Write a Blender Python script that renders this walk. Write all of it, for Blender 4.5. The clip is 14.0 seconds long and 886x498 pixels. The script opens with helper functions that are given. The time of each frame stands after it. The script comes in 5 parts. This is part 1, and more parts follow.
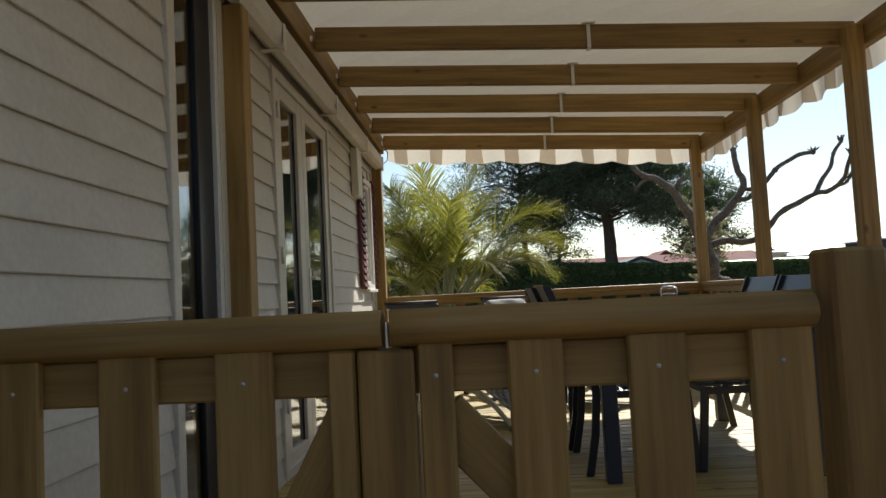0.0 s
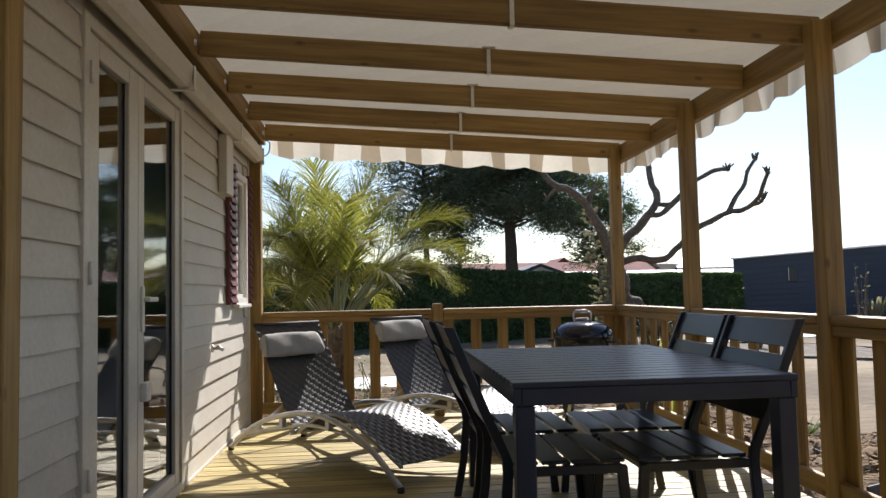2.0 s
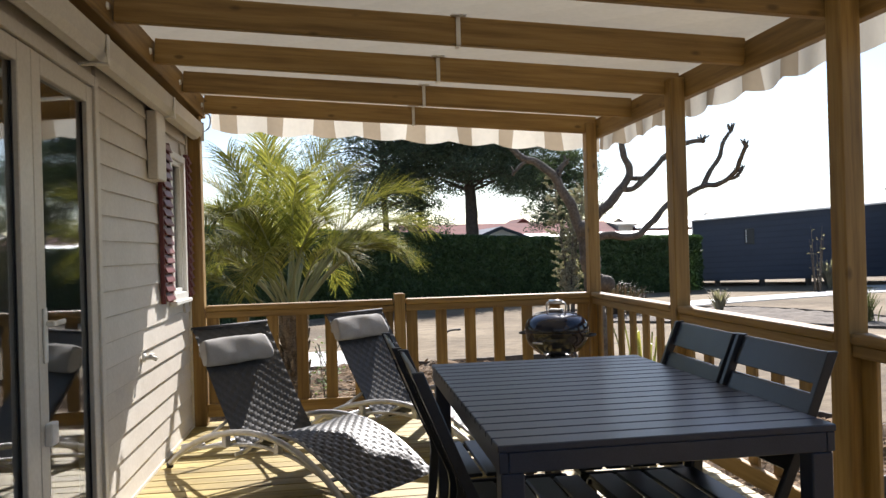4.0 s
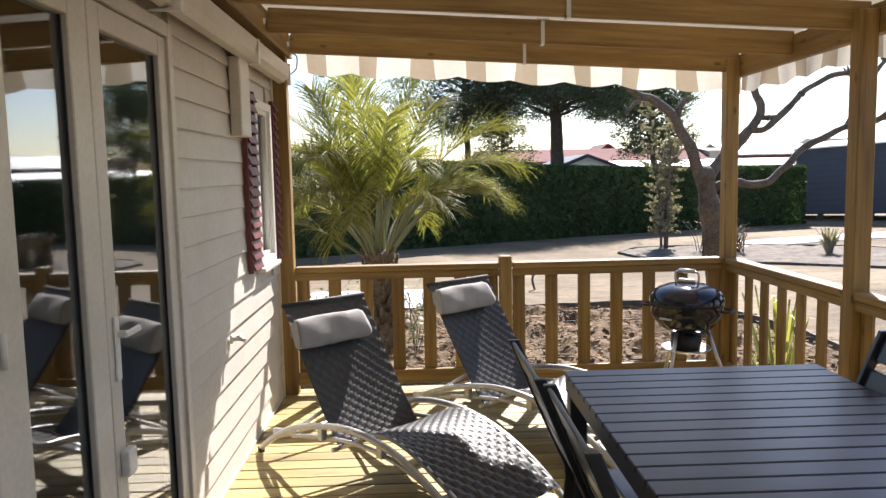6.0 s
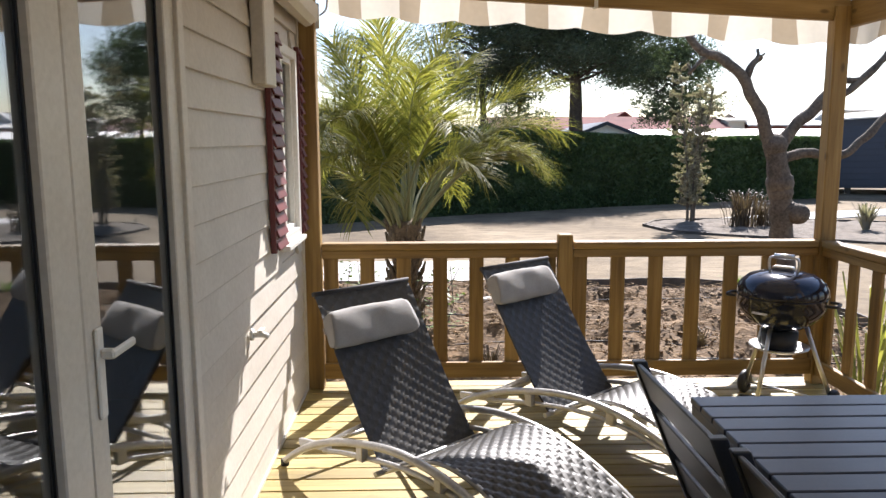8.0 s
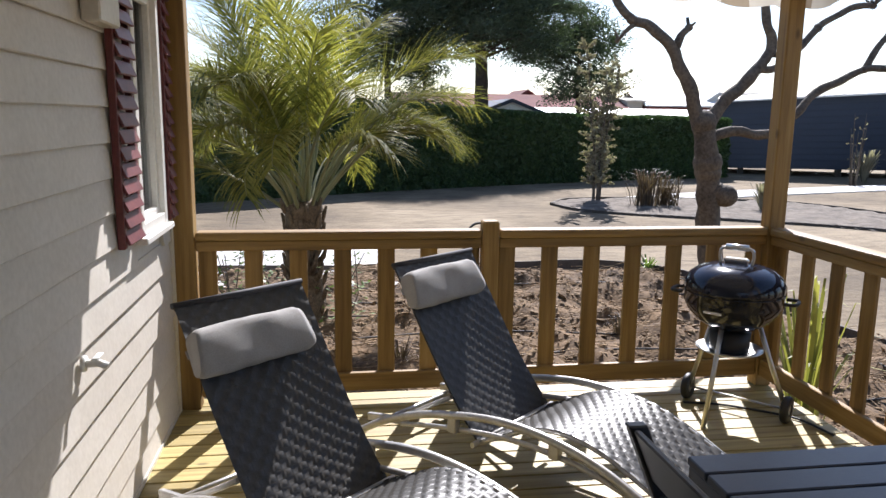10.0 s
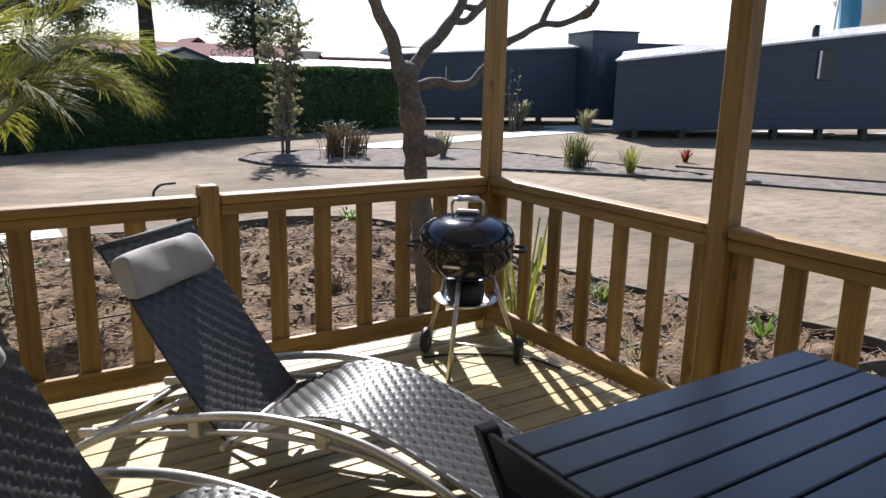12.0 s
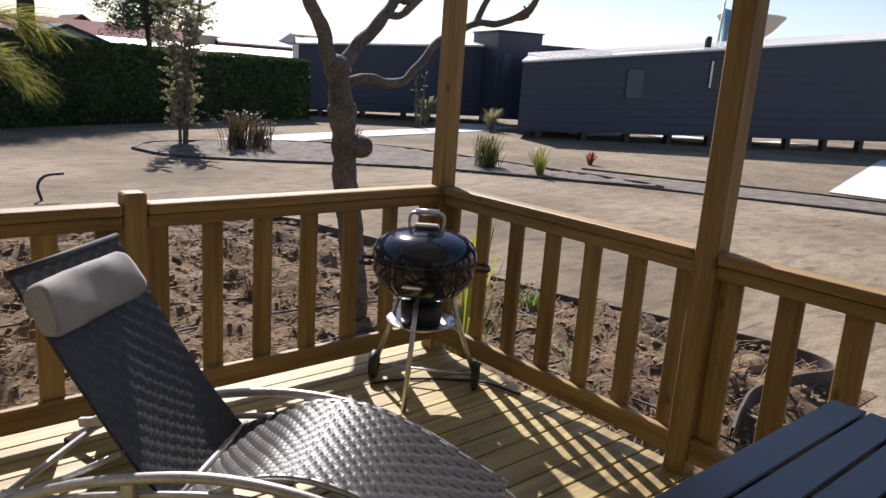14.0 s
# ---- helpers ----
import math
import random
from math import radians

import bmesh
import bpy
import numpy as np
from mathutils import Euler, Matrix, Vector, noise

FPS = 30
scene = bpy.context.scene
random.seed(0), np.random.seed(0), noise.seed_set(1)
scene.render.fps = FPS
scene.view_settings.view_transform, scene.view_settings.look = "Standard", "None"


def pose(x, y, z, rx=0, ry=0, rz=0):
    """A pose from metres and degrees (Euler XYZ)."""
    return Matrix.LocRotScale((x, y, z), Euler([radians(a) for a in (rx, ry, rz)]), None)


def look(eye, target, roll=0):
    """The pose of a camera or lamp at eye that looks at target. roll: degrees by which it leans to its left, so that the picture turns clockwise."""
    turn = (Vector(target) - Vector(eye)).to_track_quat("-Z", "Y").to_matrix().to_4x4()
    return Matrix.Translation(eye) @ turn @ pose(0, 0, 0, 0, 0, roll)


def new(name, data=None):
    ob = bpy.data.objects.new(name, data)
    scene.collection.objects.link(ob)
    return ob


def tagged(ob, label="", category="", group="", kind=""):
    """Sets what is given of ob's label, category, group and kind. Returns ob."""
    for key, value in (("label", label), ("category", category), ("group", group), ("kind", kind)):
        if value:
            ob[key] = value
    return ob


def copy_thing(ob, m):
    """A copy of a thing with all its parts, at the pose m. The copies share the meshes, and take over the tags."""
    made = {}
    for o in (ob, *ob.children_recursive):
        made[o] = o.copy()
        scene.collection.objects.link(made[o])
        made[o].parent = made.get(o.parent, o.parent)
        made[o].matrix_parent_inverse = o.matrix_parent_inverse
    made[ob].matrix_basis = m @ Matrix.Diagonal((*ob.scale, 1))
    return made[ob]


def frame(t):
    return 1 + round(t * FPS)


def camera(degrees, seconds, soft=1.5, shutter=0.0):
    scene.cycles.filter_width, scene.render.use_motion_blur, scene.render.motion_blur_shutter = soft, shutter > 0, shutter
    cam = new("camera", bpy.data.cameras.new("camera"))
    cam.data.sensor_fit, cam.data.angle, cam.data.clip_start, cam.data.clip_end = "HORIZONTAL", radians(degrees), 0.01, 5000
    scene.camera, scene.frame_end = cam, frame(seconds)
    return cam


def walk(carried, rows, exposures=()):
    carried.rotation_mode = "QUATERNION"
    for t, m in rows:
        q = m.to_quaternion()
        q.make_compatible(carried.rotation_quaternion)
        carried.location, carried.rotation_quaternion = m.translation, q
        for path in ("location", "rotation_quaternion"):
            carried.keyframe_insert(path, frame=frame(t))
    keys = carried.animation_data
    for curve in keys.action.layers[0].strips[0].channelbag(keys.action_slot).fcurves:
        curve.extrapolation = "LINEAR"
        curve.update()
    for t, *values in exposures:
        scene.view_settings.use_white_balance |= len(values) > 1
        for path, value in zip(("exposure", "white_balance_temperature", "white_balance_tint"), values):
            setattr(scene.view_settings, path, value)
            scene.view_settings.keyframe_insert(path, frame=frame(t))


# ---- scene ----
cam = camera(61.7, 14.0)
PATH = [
    (0, (1.103, -0.709, 0.938), (1.003, 1.285, 1.062), -2.9),
    (0.5, (1.064, -0.423, 0.942), (1.096, 1.571, 1.093), -2.6),
    (1, (1.069, -0.19, 0.953), (1.126, 1.803, 1.11), -1.9),
    (1.3, (1.118, -0.034, 0.989), (1.191, 1.958, 1.153), -1.4),
    (1.5, (1.166, 0.052, 1.04), (1.295, 2.042, 1.185), -1.0),
    (2, (1.176, 0.231, 1.094), (1.341, 2.221, 1.209), -1.2),
    (2.2, (1.158, 0.293, 1.119), (1.388, 2.277, 1.214), -1.5),
    (4.3, (1.205, 0.864, 1.412), (1.485, 2.845, 1.381), -1.3),
    (4.5, (1.172, 0.926, 1.471), (1.454, 2.905, 1.411), -0.6),
    (5, (1.126, 1.079, 1.576), (1.342, 3.062, 1.424), -1.5),
    (5.5, (1.076, 1.299, 1.573), (1.195, 3.288, 1.402), -1.4),
    (6, (1.047, 1.453, 1.597), (1.107, 3.442, 1.396), -1.2),
    (6.5, (0.893, 1.643, 1.603), (0.975, 3.63, 1.392), -0.7),
    (7, (0.805, 1.831, 1.583), (0.904, 3.815, 1.343), -1.3),
    (7.2, (0.848, 1.91, 1.595), (0.923, 3.891, 1.334), -1.3),
    (9.3, (0.699, 2.761, 1.548), (0.728, 4.738, 1.244), 0.1),
    (9.5, (0.725, 2.851, 1.548), (0.786, 4.826, 1.238), 0.2),
    (10, (0.817, 2.964, 1.539), (1.113, 4.911, 1.188), 0.8),
    (10.5, (0.747, 3.052, 1.541), (1.479, 4.868, 1.132), 2.0),
    (11, (0.66, 3.157, 1.535), (1.716, 4.799, 1.102), 2.3),
    (11.5, (0.629, 3.219, 1.526), (1.694, 4.851, 1.078), 1.6),
    (12, (0.713, 3.343, 1.525), (1.774, 4.975, 1.065), 1.3),
    (12.5, (0.782, 3.44, 1.52), (1.849, 5.068, 1.059), 1.2),
    (13, (0.746, 3.596, 1.527), (1.833, 5.21, 1.063), 1.9),
    (13.5, (0.696, 3.75, 1.536), (1.856, 5.313, 1.074), 2.8),
    (14, (0.672, 3.799, 1.546), (1.955, 5.262, 1.083), 4.0),
]
SUN = Vector((0.40, 1.0, 0.94)).normalized()
EXPOSURES = [(0.0, 0.68, 6550, 9), (1.0, 0.82, 6300, 10), (1.5, 0.96, 6250, 12), (2.0, 0.84, 6300, 13), (4.5, 1.17, 6300, 14), (6.5, 1.47, 6350, 16),
             (9.5, 1.12, 6050, 16), (11.0, 0.90, 5950, 15), (12.5, 0.91, 6100, 16), (14.0, 0.56, 6300, 18)]
walk(cam, [(t, look(eye, target, roll)) for t, eye, target, roll in PATH], EXPOSURES)

# ---- world and sun ----
world = bpy.data.worlds.new("world")
scene.world = world
world.use_nodes = True
wn = world.node_tree.nodes
sky = wn.new("ShaderNodeTexSky")
sky.sky_type = "NISHITA"
sky.sun_disc = False
sky.sun_elevation = math.asin(SUN.z)
sky.sun_rotation = math.atan2(SUN.x, SUN.y)
sky.air_density, sky.dust_density = 1.0, 0.45
wn["Background"].inputs["Strength"].default_value = 0.085
world.node_tree.links.new(sky.outputs[0], wn["Background"].inputs["Color"])
sun = new("sun", bpy.data.lights.new("sun", "SUN"))
sun.data.energy, sun.data.angle, sun.data.color = 5.0, radians(0.5), (1.0, 0.96, 0.90)
sun.matrix_world = look(SUN * 30, (0, 0, 0))


# ---- materials ----
def material(name, rough=0.6, metal=0.0):
    m = bpy.data.materials.new(name)
    m.use_nodes = True
    b = m.node_tree.nodes["Principled BSDF"]
    b.inputs["Roughness"].default_value, b.inputs["Metallic"].default_value = rough, metal
    return m, m.node_tree.nodes, m.node_tree.links, b


def ramp(nodes, links, source, stops):
    r = nodes.new("ShaderNodeValToRGB")
    r.color_ramp.elements[0].position, r.color_ramp.elements[0].color = stops[0][0], (*stops[0][1], 1)
    r.color_ramp.elements[1].position, r.color_ramp.elements[1].color = stops[-1][0], (*stops[-1][1], 1)
    for p, c in stops[1:-1]:
        r.color_ramp.elements.new(p).color = (*c, 1)
    links.new(source, r.inputs[0])
    return r.outputs[0]


def coords(nodes, links, scale=(1, 1, 1), shift=True):
    """Object coordinates, moved by each object's random number so that copies differ."""
    tc, mp = nodes.new("ShaderNodeTexCoord"), nodes.new("ShaderNodeMapping")
    links.new(tc.outputs["Object"], mp.inputs[0])
    mp.inputs["Scale"].default_value = scale
    if shift:
        oi, mul = nodes.new("ShaderNodeObjectInfo"), nodes.new("ShaderNodeMath")
        mul.operation, mul.inputs[1].default_value = "MULTIPLY", 37.0
        links.new(oi.outputs["Random"], mul.inputs[0])
        links.new(mul.outputs[0], mp.inputs["Location"])
    return mp.outputs[0]


def noisy(nodes, links, co, scale, detail=5.0, rough=0.55):
    n = nodes.new("ShaderNodeTexNoise")
    n.inputs["Scale"].default_value, n.inputs["Detail"].default_value, n.inputs["Roughness"].default_value = scale, detail, rough
    links.new(co, n.inputs["Vector"])
    return n.outputs["Fac"]


def blend(nodes, links, a, b, fac, kind="MIX"):
    mx = nodes.new("ShaderNodeMix")
    mx.data_type, mx.blend_type = "RGBA", kind
    for sock, v in ((mx.inputs[0], fac), (mx.inputs[6], a), (mx.inputs[7], b)):
        if isinstance(v, (int, float)):
            sock.default_value = v
        elif isinstance(v, tuple):
            sock.default_value = (*v, 1)
        else:
            links.new(v, sock)
    return mx.outputs[2]


def bump(nodes, links, b, height, strength=0.3, distance=0.01):
    bp = nodes.new("ShaderNodeBump")
    bp.inputs["Strength"].default_value, bp.inputs["Distance"].default_value = strength, distance
    links.new(height, bp.inputs["Height"])
    links.new(bp.outputs[0], b.inputs["Normal"])


def speckled(name, dark, light, scale=8.0, rough=0.6, relief=0.2, fine=60.0, metal=0.0, distance=0.005):
    """A two-scale material: broad blotches and fine grain between two colours."""
    m, n, l, b = material(name, rough, metal)
    co = coords(n, l)
    broad, grain = noisy(n, l, co, scale), noisy(n, l, co, fine, 3.0)
    mixed = n.new("ShaderNodeMath")
    mixed.operation, mixed.inputs[1].default_value, mixed.inputs[2].default_value = "MULTIPLY_ADD", 0.5, 0.0
    add = n.new("ShaderNodeMath")
    add.operation = "ADD"
    l.new(broad, add.inputs[0])
    l.new(grain, add.inputs[1])
    l.new(add.outputs[0], mixed.inputs[0])
    l.new(ramp(n, l, mixed.outputs[0], [(0.36, dark), (0.64, light)]), b.inputs["Base Color"])
    bump(n, l, b, mixed.outputs[0], relief, distance)
    return m


def wood(name, axis, dark, mid, light, rough=0.60, knots=True):
    """Sawn softwood with the grain along one axis (0, 1 or 2), knots and blotches."""
    m, n, l, b = material(name, rough)
    sc = [26.0, 26.0, 26.0]
    sc[axis] = 1.3
    grain = noisy(n, l, coords(n, l, tuple(sc)), 1.0, 6.0, 0.65)
    sc2 = [5.0, 5.0, 5.0]
    sc2[axis] = 0.9
    broad = noisy(n, l, coords(n, l, tuple(sc2)), 1.0, 3.0)
    col = ramp(n, l, grain, [(0.28, dark), (0.5, mid), (0.72, light)])
    tone = ramp(n, l, broad, [(0.3, (0.72, 0.70, 0.66)), (0.7, (1.12, 1.1, 1.05))])
    col = blend(n, l, col, tone, 1.0, "MULTIPLY")
    oi = n.new("ShaderNodeObjectInfo")
    each = ramp(n, l, oi.outputs["Random"], [(0.0, (0.86, 0.84, 0.80)), (1.0, (1.1, 1.1, 1.1))])
    col = blend(n, l, col, each, 1.0, "MULTIPLY")
    if knots:
        sk = [9.0, 9.0, 9.0]
        sk[axis] = 4.0
        v = n.new("ShaderNodeTexVoronoi")
        l.new(coords(n, l, tuple(sk)), v.inputs["Vector"])
        v.inputs["Scale"].default_value = 0.8
        k = ramp(n, l, v.outputs["Distance"], [(0.05, (0.8, 0.8, 0.8)), (0.12, (0, 0, 0))])
        col = blend(n, l, col, tuple(0.6 * c for c in dark), k)
    l.new(col, b.inputs["Base Color"])
    bump(n, l, b, grain, 0.25, 0.004)
    return m


PINE = ((0.172, 0.099, 0.028), (0.302, 0.187, 0.056), (0.407, 0.274, 0.098))
DECK = ((0.21, 0.154, 0.050), (0.39, 0.305, 0.108), (0.535, 0.435, 0.172))
WOOD = [wood("pine_grain_%s" % "xyz"[i], i, *PINE) for i in range(3)]
DECK_WOOD = wood("deck_board_wood", 0, *DECK, rough=0.55)
SIDING = speckled("cream_siding", (0.53, 0.485, 0.415), (0.63, 0.585, 0.51), 3.0, 0.5, 0.010, 45.0)
WHITE = speckled("white_pvc", (0.68, 0.66, 0.60), (0.80, 0.78, 0.73), 4.0, 0.35, 0.05, 60.0)
CREAM_TRIM = speckled("cream_trim", (0.57, 0.53, 0.455), (0.67, 0.63, 0.55), 4.0, 0.4, 0.05, 60.0)
RED_LOUVRE = speckled("dark_red_louvre", (0.10, 0.022, 0.022), (0.17, 0.04, 0.037), 9.0, 0.4, 0.08)
ANTHRACITE = speckled("anthracite_aluminium", (0.026, 0.034, 0.058), (0.038, 0.048, 0.076), 7.0, 0.34, 0.06, 180.0)
CHAIR_GREY = speckled("chair_aluminium", (0.019, 0.022, 0.029), (0.030, 0.034, 0.043), 7.0, 0.30, 0.06, 180.0)
TUBE = speckled("silver_tube", (0.42, 0.41, 0.40), (0.56, 0.55, 0.53), 14.0, 0.38, 0.04, 90.0, metal=0.55)
SLING = speckled("woven_sling", (0.034, 0.0318, 0.0288), (0.054, 0.051, 0.046), 30.0, 0.46, 0.06, 220.0)
SLING.node_tree.nodes["Principled BSDF"].inputs["Specular IOR Level"].default_value = 0.42
SLING_TOP = speckled("smooth_sling_hem", (0.026, 0.024, 0.026), (0.044, 0.041, 0.044), 30.0, 0.7, 0.1, 220.0)
PILLOW = speckled("grey_cushion_cloth", (0.28, 0.268, 0.255), (0.38, 0.366, 0.35), 10.0, 0.9, 0.25, 260.0)
ENAMEL = speckled("black_blue_enamel", (0.008, 0.010, 0.020), (0.013, 0.017, 0.032), 6.0, 0.12, 0.02, 120.0)
STEEL = speckled("brushed_steel", (0.55, 0.54, 0.52), (0.68, 0.67, 0.65), 20.0, 0.3, 0.05, 160.0, metal=0.9)
BLACK_PLASTIC = speckled("black_plastic", (0.012, 0.012, 0.013), (0.025, 0.025, 0.026), 12.0, 0.5, 0.1, 120.0)
DARK_FRAME = speckled("dark_window_frame", (0.012, 0.013, 0.015), (0.022, 0.023, 0.025), 8.0, 0.35, 0.05)
# dark tone puts the dimness of the unseen rooms into their surfaces
INSIDE = speckled("room_shade_tone", (0.10, 0.095, 0.085), (0.15, 0.14, 0.125), 3.0, 0.8, 0.1)


def sandy(name, dark, mid, light):
    """Trampled sand: broad stains, footprint-sized dents with darkened hollows, and grains."""
    m, n, l, b = material(name, 0.95)
    co = coords(n, l, shift=False)
    broad, dents, grain = noisy(n, l, co, 0.28, 4.0), noisy(n, l, coords(n, l, (1.0, 2.2, 1.0), False), 2.4, 5.0, 0.62), noisy(n, l, co, 24.0, 3.0)
    col = ramp(n, l, broad, [(0.30, dark), (0.5, mid), (0.70, light)])
    col = blend(n, l, col, ramp(n, l, dents, [(0.32, (0.66, 0.63, 0.60)), (0.56, (1.05, 1.04, 1.02))]), 1.0, "MULTIPLY")
    col = blend(n, l, col, ramp(n, l, grain, [(0.3, (0.8, 0.79, 0.77)), (0.7, (1.12, 1.12, 1.1))]), 1.0, "MULTIPLY")
    # elongated dents by colour alone: their shade painted as dark streaks
    dent_shade = noisy(n, l, coords(n, l, (0.8, 2.6, 1.0), False), 2.0, 4.0, 0.5)
    col = blend(n, l, col, ramp(n, l, dent_shade, [(0.63, (1, 1, 1)), (0.70, (0.62, 0.60, 0.58))]), 1.0, "MULTIPLY")
    l.new(col, b.inputs["Base Color"])
    both = n.new("ShaderNodeMath")
    both.operation, both.inputs[1].default_value = "MULTIPLY_ADD", 0.25
    l.new(grain, both.inputs[0])
    l.new(dents, both.inputs[2])
    bump(n, l, b, both.outputs[0], 0.6, 0.05)
    return m


SAND = sandy("pale_sand", (0.118, 0.087, 0.051), (0.205, 0.157, 0.096), (0.298, 0.238, 0.157))
SOIL = speckled("crumbly_soil", (0.050, 0.029, 0.014), (0.225, 0.140, 0.067), 2.2, 0.95, 0.9, 26.0, distance=0.03)
CLOD = speckled("soil_clod", (0.075, 0.044, 0.021), (0.36, 0.245, 0.130), 5.0, 0.95, 0.6, 50.0, distance=0.01)
GRAVEL = speckled("grey_gravel", (0.060, 0.047, 0.035), (0.235, 0.195, 0.15), 3.0, 0.95, 0.8, 40.0, distance=0.02)
CONCRETE = speckled("pale_concrete", (0.56, 0.54, 0.50), (0.70, 0.68, 0.64), 1.2, 0.85, 0.2, 50.0)
RUBBER_EDGE = speckled("dark_border_strip", (0.05, 0.04, 0.032), (0.10, 0.082, 0.065), 8.0, 0.7, 0.2)
HOSE = speckled("black_drip_hose", (0.02, 0.017, 0.015), (0.05, 0.042, 0.035), 9.0, 0.6, 0.1)
BARK = speckled("grey_brown_bark", (0.060, 0.047, 0.035), (0.175, 0.143, 0.108), 6.0, 0.9, 0.7, 40.0, distance=0.02)
PALM_BARK = speckled("palm_bark", (0.06, 0.042, 0.026), (0.21, 0.155, 0.095), 9.0, 0.95, 0.9, 50.0, distance=0.03)
PINE_BARK = speckled("pine_bark", (0.035, 0.026, 0.02), (0.09, 0.068, 0.052), 4.0, 0.95, 0.7, 20.0, distance=0.03)
NAVY_CLAD = speckled("dark_blue_cladding", (0.025, 0.032, 0.052), (0.036, 0.045, 0.068), 0.8, 0.55, 0.1, 30.0)
ROOF_WHITE = speckled("pale_roof_sheet", (0.62, 0.60, 0.56), (0.78, 0.76, 0.72), 0.6, 0.5, 0.1, 14.0)
ROOF_RED = speckled("red_roof_tiles", (0.12, 0.04, 0.034), (0.22, 0.075, 0.06), 0.5, 0.95, 0.5, 10.0)
RENDER_WALL = speckled("pale_render", (0.55, 0.50, 0.42), (0.68, 0.62, 0.53), 0.6, 0.85, 0.2, 16.0)
BLIND = speckled("grey_window_blind", (0.042, 0.051, 0.073), (0.058, 0.068, 0.094), 3.0, 0.4, 0.05)
SIGN_BLUE = speckled("blue_slide_plastic", (0.02, 0.20, 0.36), (0.03, 0.27, 0.45), 2.0, 0.35, 0.05)


def leafy(name, dark, light, through_amount=0.35, rough=0.5, per_island=True):
    """Leaves: colour that differs leaf by leaf, and some light passing through."""
    m, n, l, b = material(name, rough)
    geo = n.new("ShaderNodeNewGeometry")
    col = ramp(n, l, geo.outputs["Random Per Island"], [(0.0, dark), (1.0, light)])
    co = coords(n, l)
    tone = ramp(n, l, noisy(n, l, co, 1.2, 3.0), [(0.3, (0.75, 0.75, 0.75)), (0.7, (1.15, 1.15, 1.1))])
    col = blend(n, l, col, tone, 1.0, "MULTIPLY")
    l.new(col, b.inputs["Base Color"])
    tr, mix = n.new("ShaderNodeBsdfTranslucent"), n.new("ShaderNodeMixShader")
    l.new(blend(n, l, col, (1.3, 1.35, 0.8), 1.0, "MULTIPLY"), tr.inputs["Color"])
    mix.inputs[0].default_value = through_amount
    l.new(b.outputs[0], mix.inputs[1])
    l.new(tr.outputs[0], mix.inputs[2])
    l.new(mix.outputs[0], n["Material Output"].inputs["Surface"])
    return m


PALM_LEAF = leafy("palm_leaflet", (0.100, 0.114, 0.030), (0.32, 0.298, 0.078), 0.48, 0.56)
PALM_LEAF.node_tree.nodes["Principled BSDF"].inputs["Specular IOR Level"].default_value = 0.25
PALM_STEM = leafy("palm_stalk", (0.23, 0.24, 0.12), (0.34, 0.34, 0.19), 0.15, 0.5)
HEDGE_LEAF = leafy("hedge_leaf", (0.026, 0.054, 0.02), (0.076, 0.125, 0.046), 0.2, 0.6)
NEEDLE = leafy("pine_needles", (0.038, 0.058, 0.038), (0.09, 0.12, 0.075), 0.3, 0.6)
SHRUB_LEAF = leafy("grey_shrub_leaf", (0.17, 0.155, 0.12), (0.35, 0.32, 0.255), 0.35, 0.7)
BROWN_LEAF = leafy("brown_strap_leaf", (0.055, 0.037, 0.026), (0.15, 0.105, 0.07), 0.2, 0.6)
GRASS_LEAF = leafy("yellow_green_blade", (0.16, 0.17, 0.04), (0.36, 0.34, 0.10), 0.4, 0.5)
GREEN_LEAF = leafy("fresh_green_leaf", (0.08, 0.13, 0.025), (0.18, 0.26, 0.06), 0.4, 0.5)
OLIVE_LEAF = leafy("olive_shrub_leaf", (0.055, 0.065, 0.025), (0.15, 0.155, 0.065), 0.3, 0.6)
RED_LEAF = leafy("red_leaf", (0.30, 0.05, 0.03), (0.42, 0.10, 0.06), 0.3, 0.5)


def canvas(name, stops, through_amount):
    """Awning cloth that lets some light through; stops give plain or striped colours along x and y."""
    m, n, l, b = material(name, 0.85)
    co = coords(n, l, shift=False)
    sep, add, mod = n.new("ShaderNodeSeparateXYZ"), n.new("ShaderNodeMath"), n.new("ShaderNodeMath")
    l.new(co, sep.inputs[0])
    add.operation = "ADD"
    l.new(sep.outputs[0], add.inputs[0])
    l.new(sep.outputs[1], add.inputs[1])
    div = n.new("ShaderNodeMath")
    div.operation, div.inputs[1].default_value = "DIVIDE", 0.388
    l.new(add.outputs[0], div.inputs[0])
    mod.operation = "FRACT"
    l.new(div.outputs[0], mod.inputs[0])
    col = ramp(n, l, mod.outputs[0], stops)
    weave = ramp(n, l, noisy(n, l, co, 30.0), [(0.3, (0.93, 0.93, 0.93)), (0.7, (1, 1, 1))])
    col = blend(n, l, col, weave, 1.0, "MULTIPLY")
    l.new(col, b.inputs["Base Color"])
    tr, mix = n.new("ShaderNodeBsdfTranslucent"), n.new("ShaderNodeMixShader")
    l.new(col, tr.inputs["Color"])
    mix.inputs[0].default_value = through_amount
    l.new(b.outputs[0], mix.inputs[1])
    l.new(tr.outputs[0], mix.inputs[2])
    l.new(mix.outputs[0], n["Material Output"].inputs["Surface"])
    return m


WHITE_CLOTH, BEIGE_CLOTH = (0.74, 0.70, 0.60), (0.40, 0.33, 0.235)
CANVAS = canvas("cream_canvas", [(0.0, (0.70, 0.65, 0.53)), (1.0, (0.73, 0.68, 0.56))], 0.14)
STRIPED = canvas("striped_canvas", [(0.0, WHITE_CLOTH), (0.62, WHITE_CLOTH), (0.63, BEIGE_CLOTH), (0.995, BEIGE_CLOTH), (1.0, WHITE_CLOTH)], 0.4)

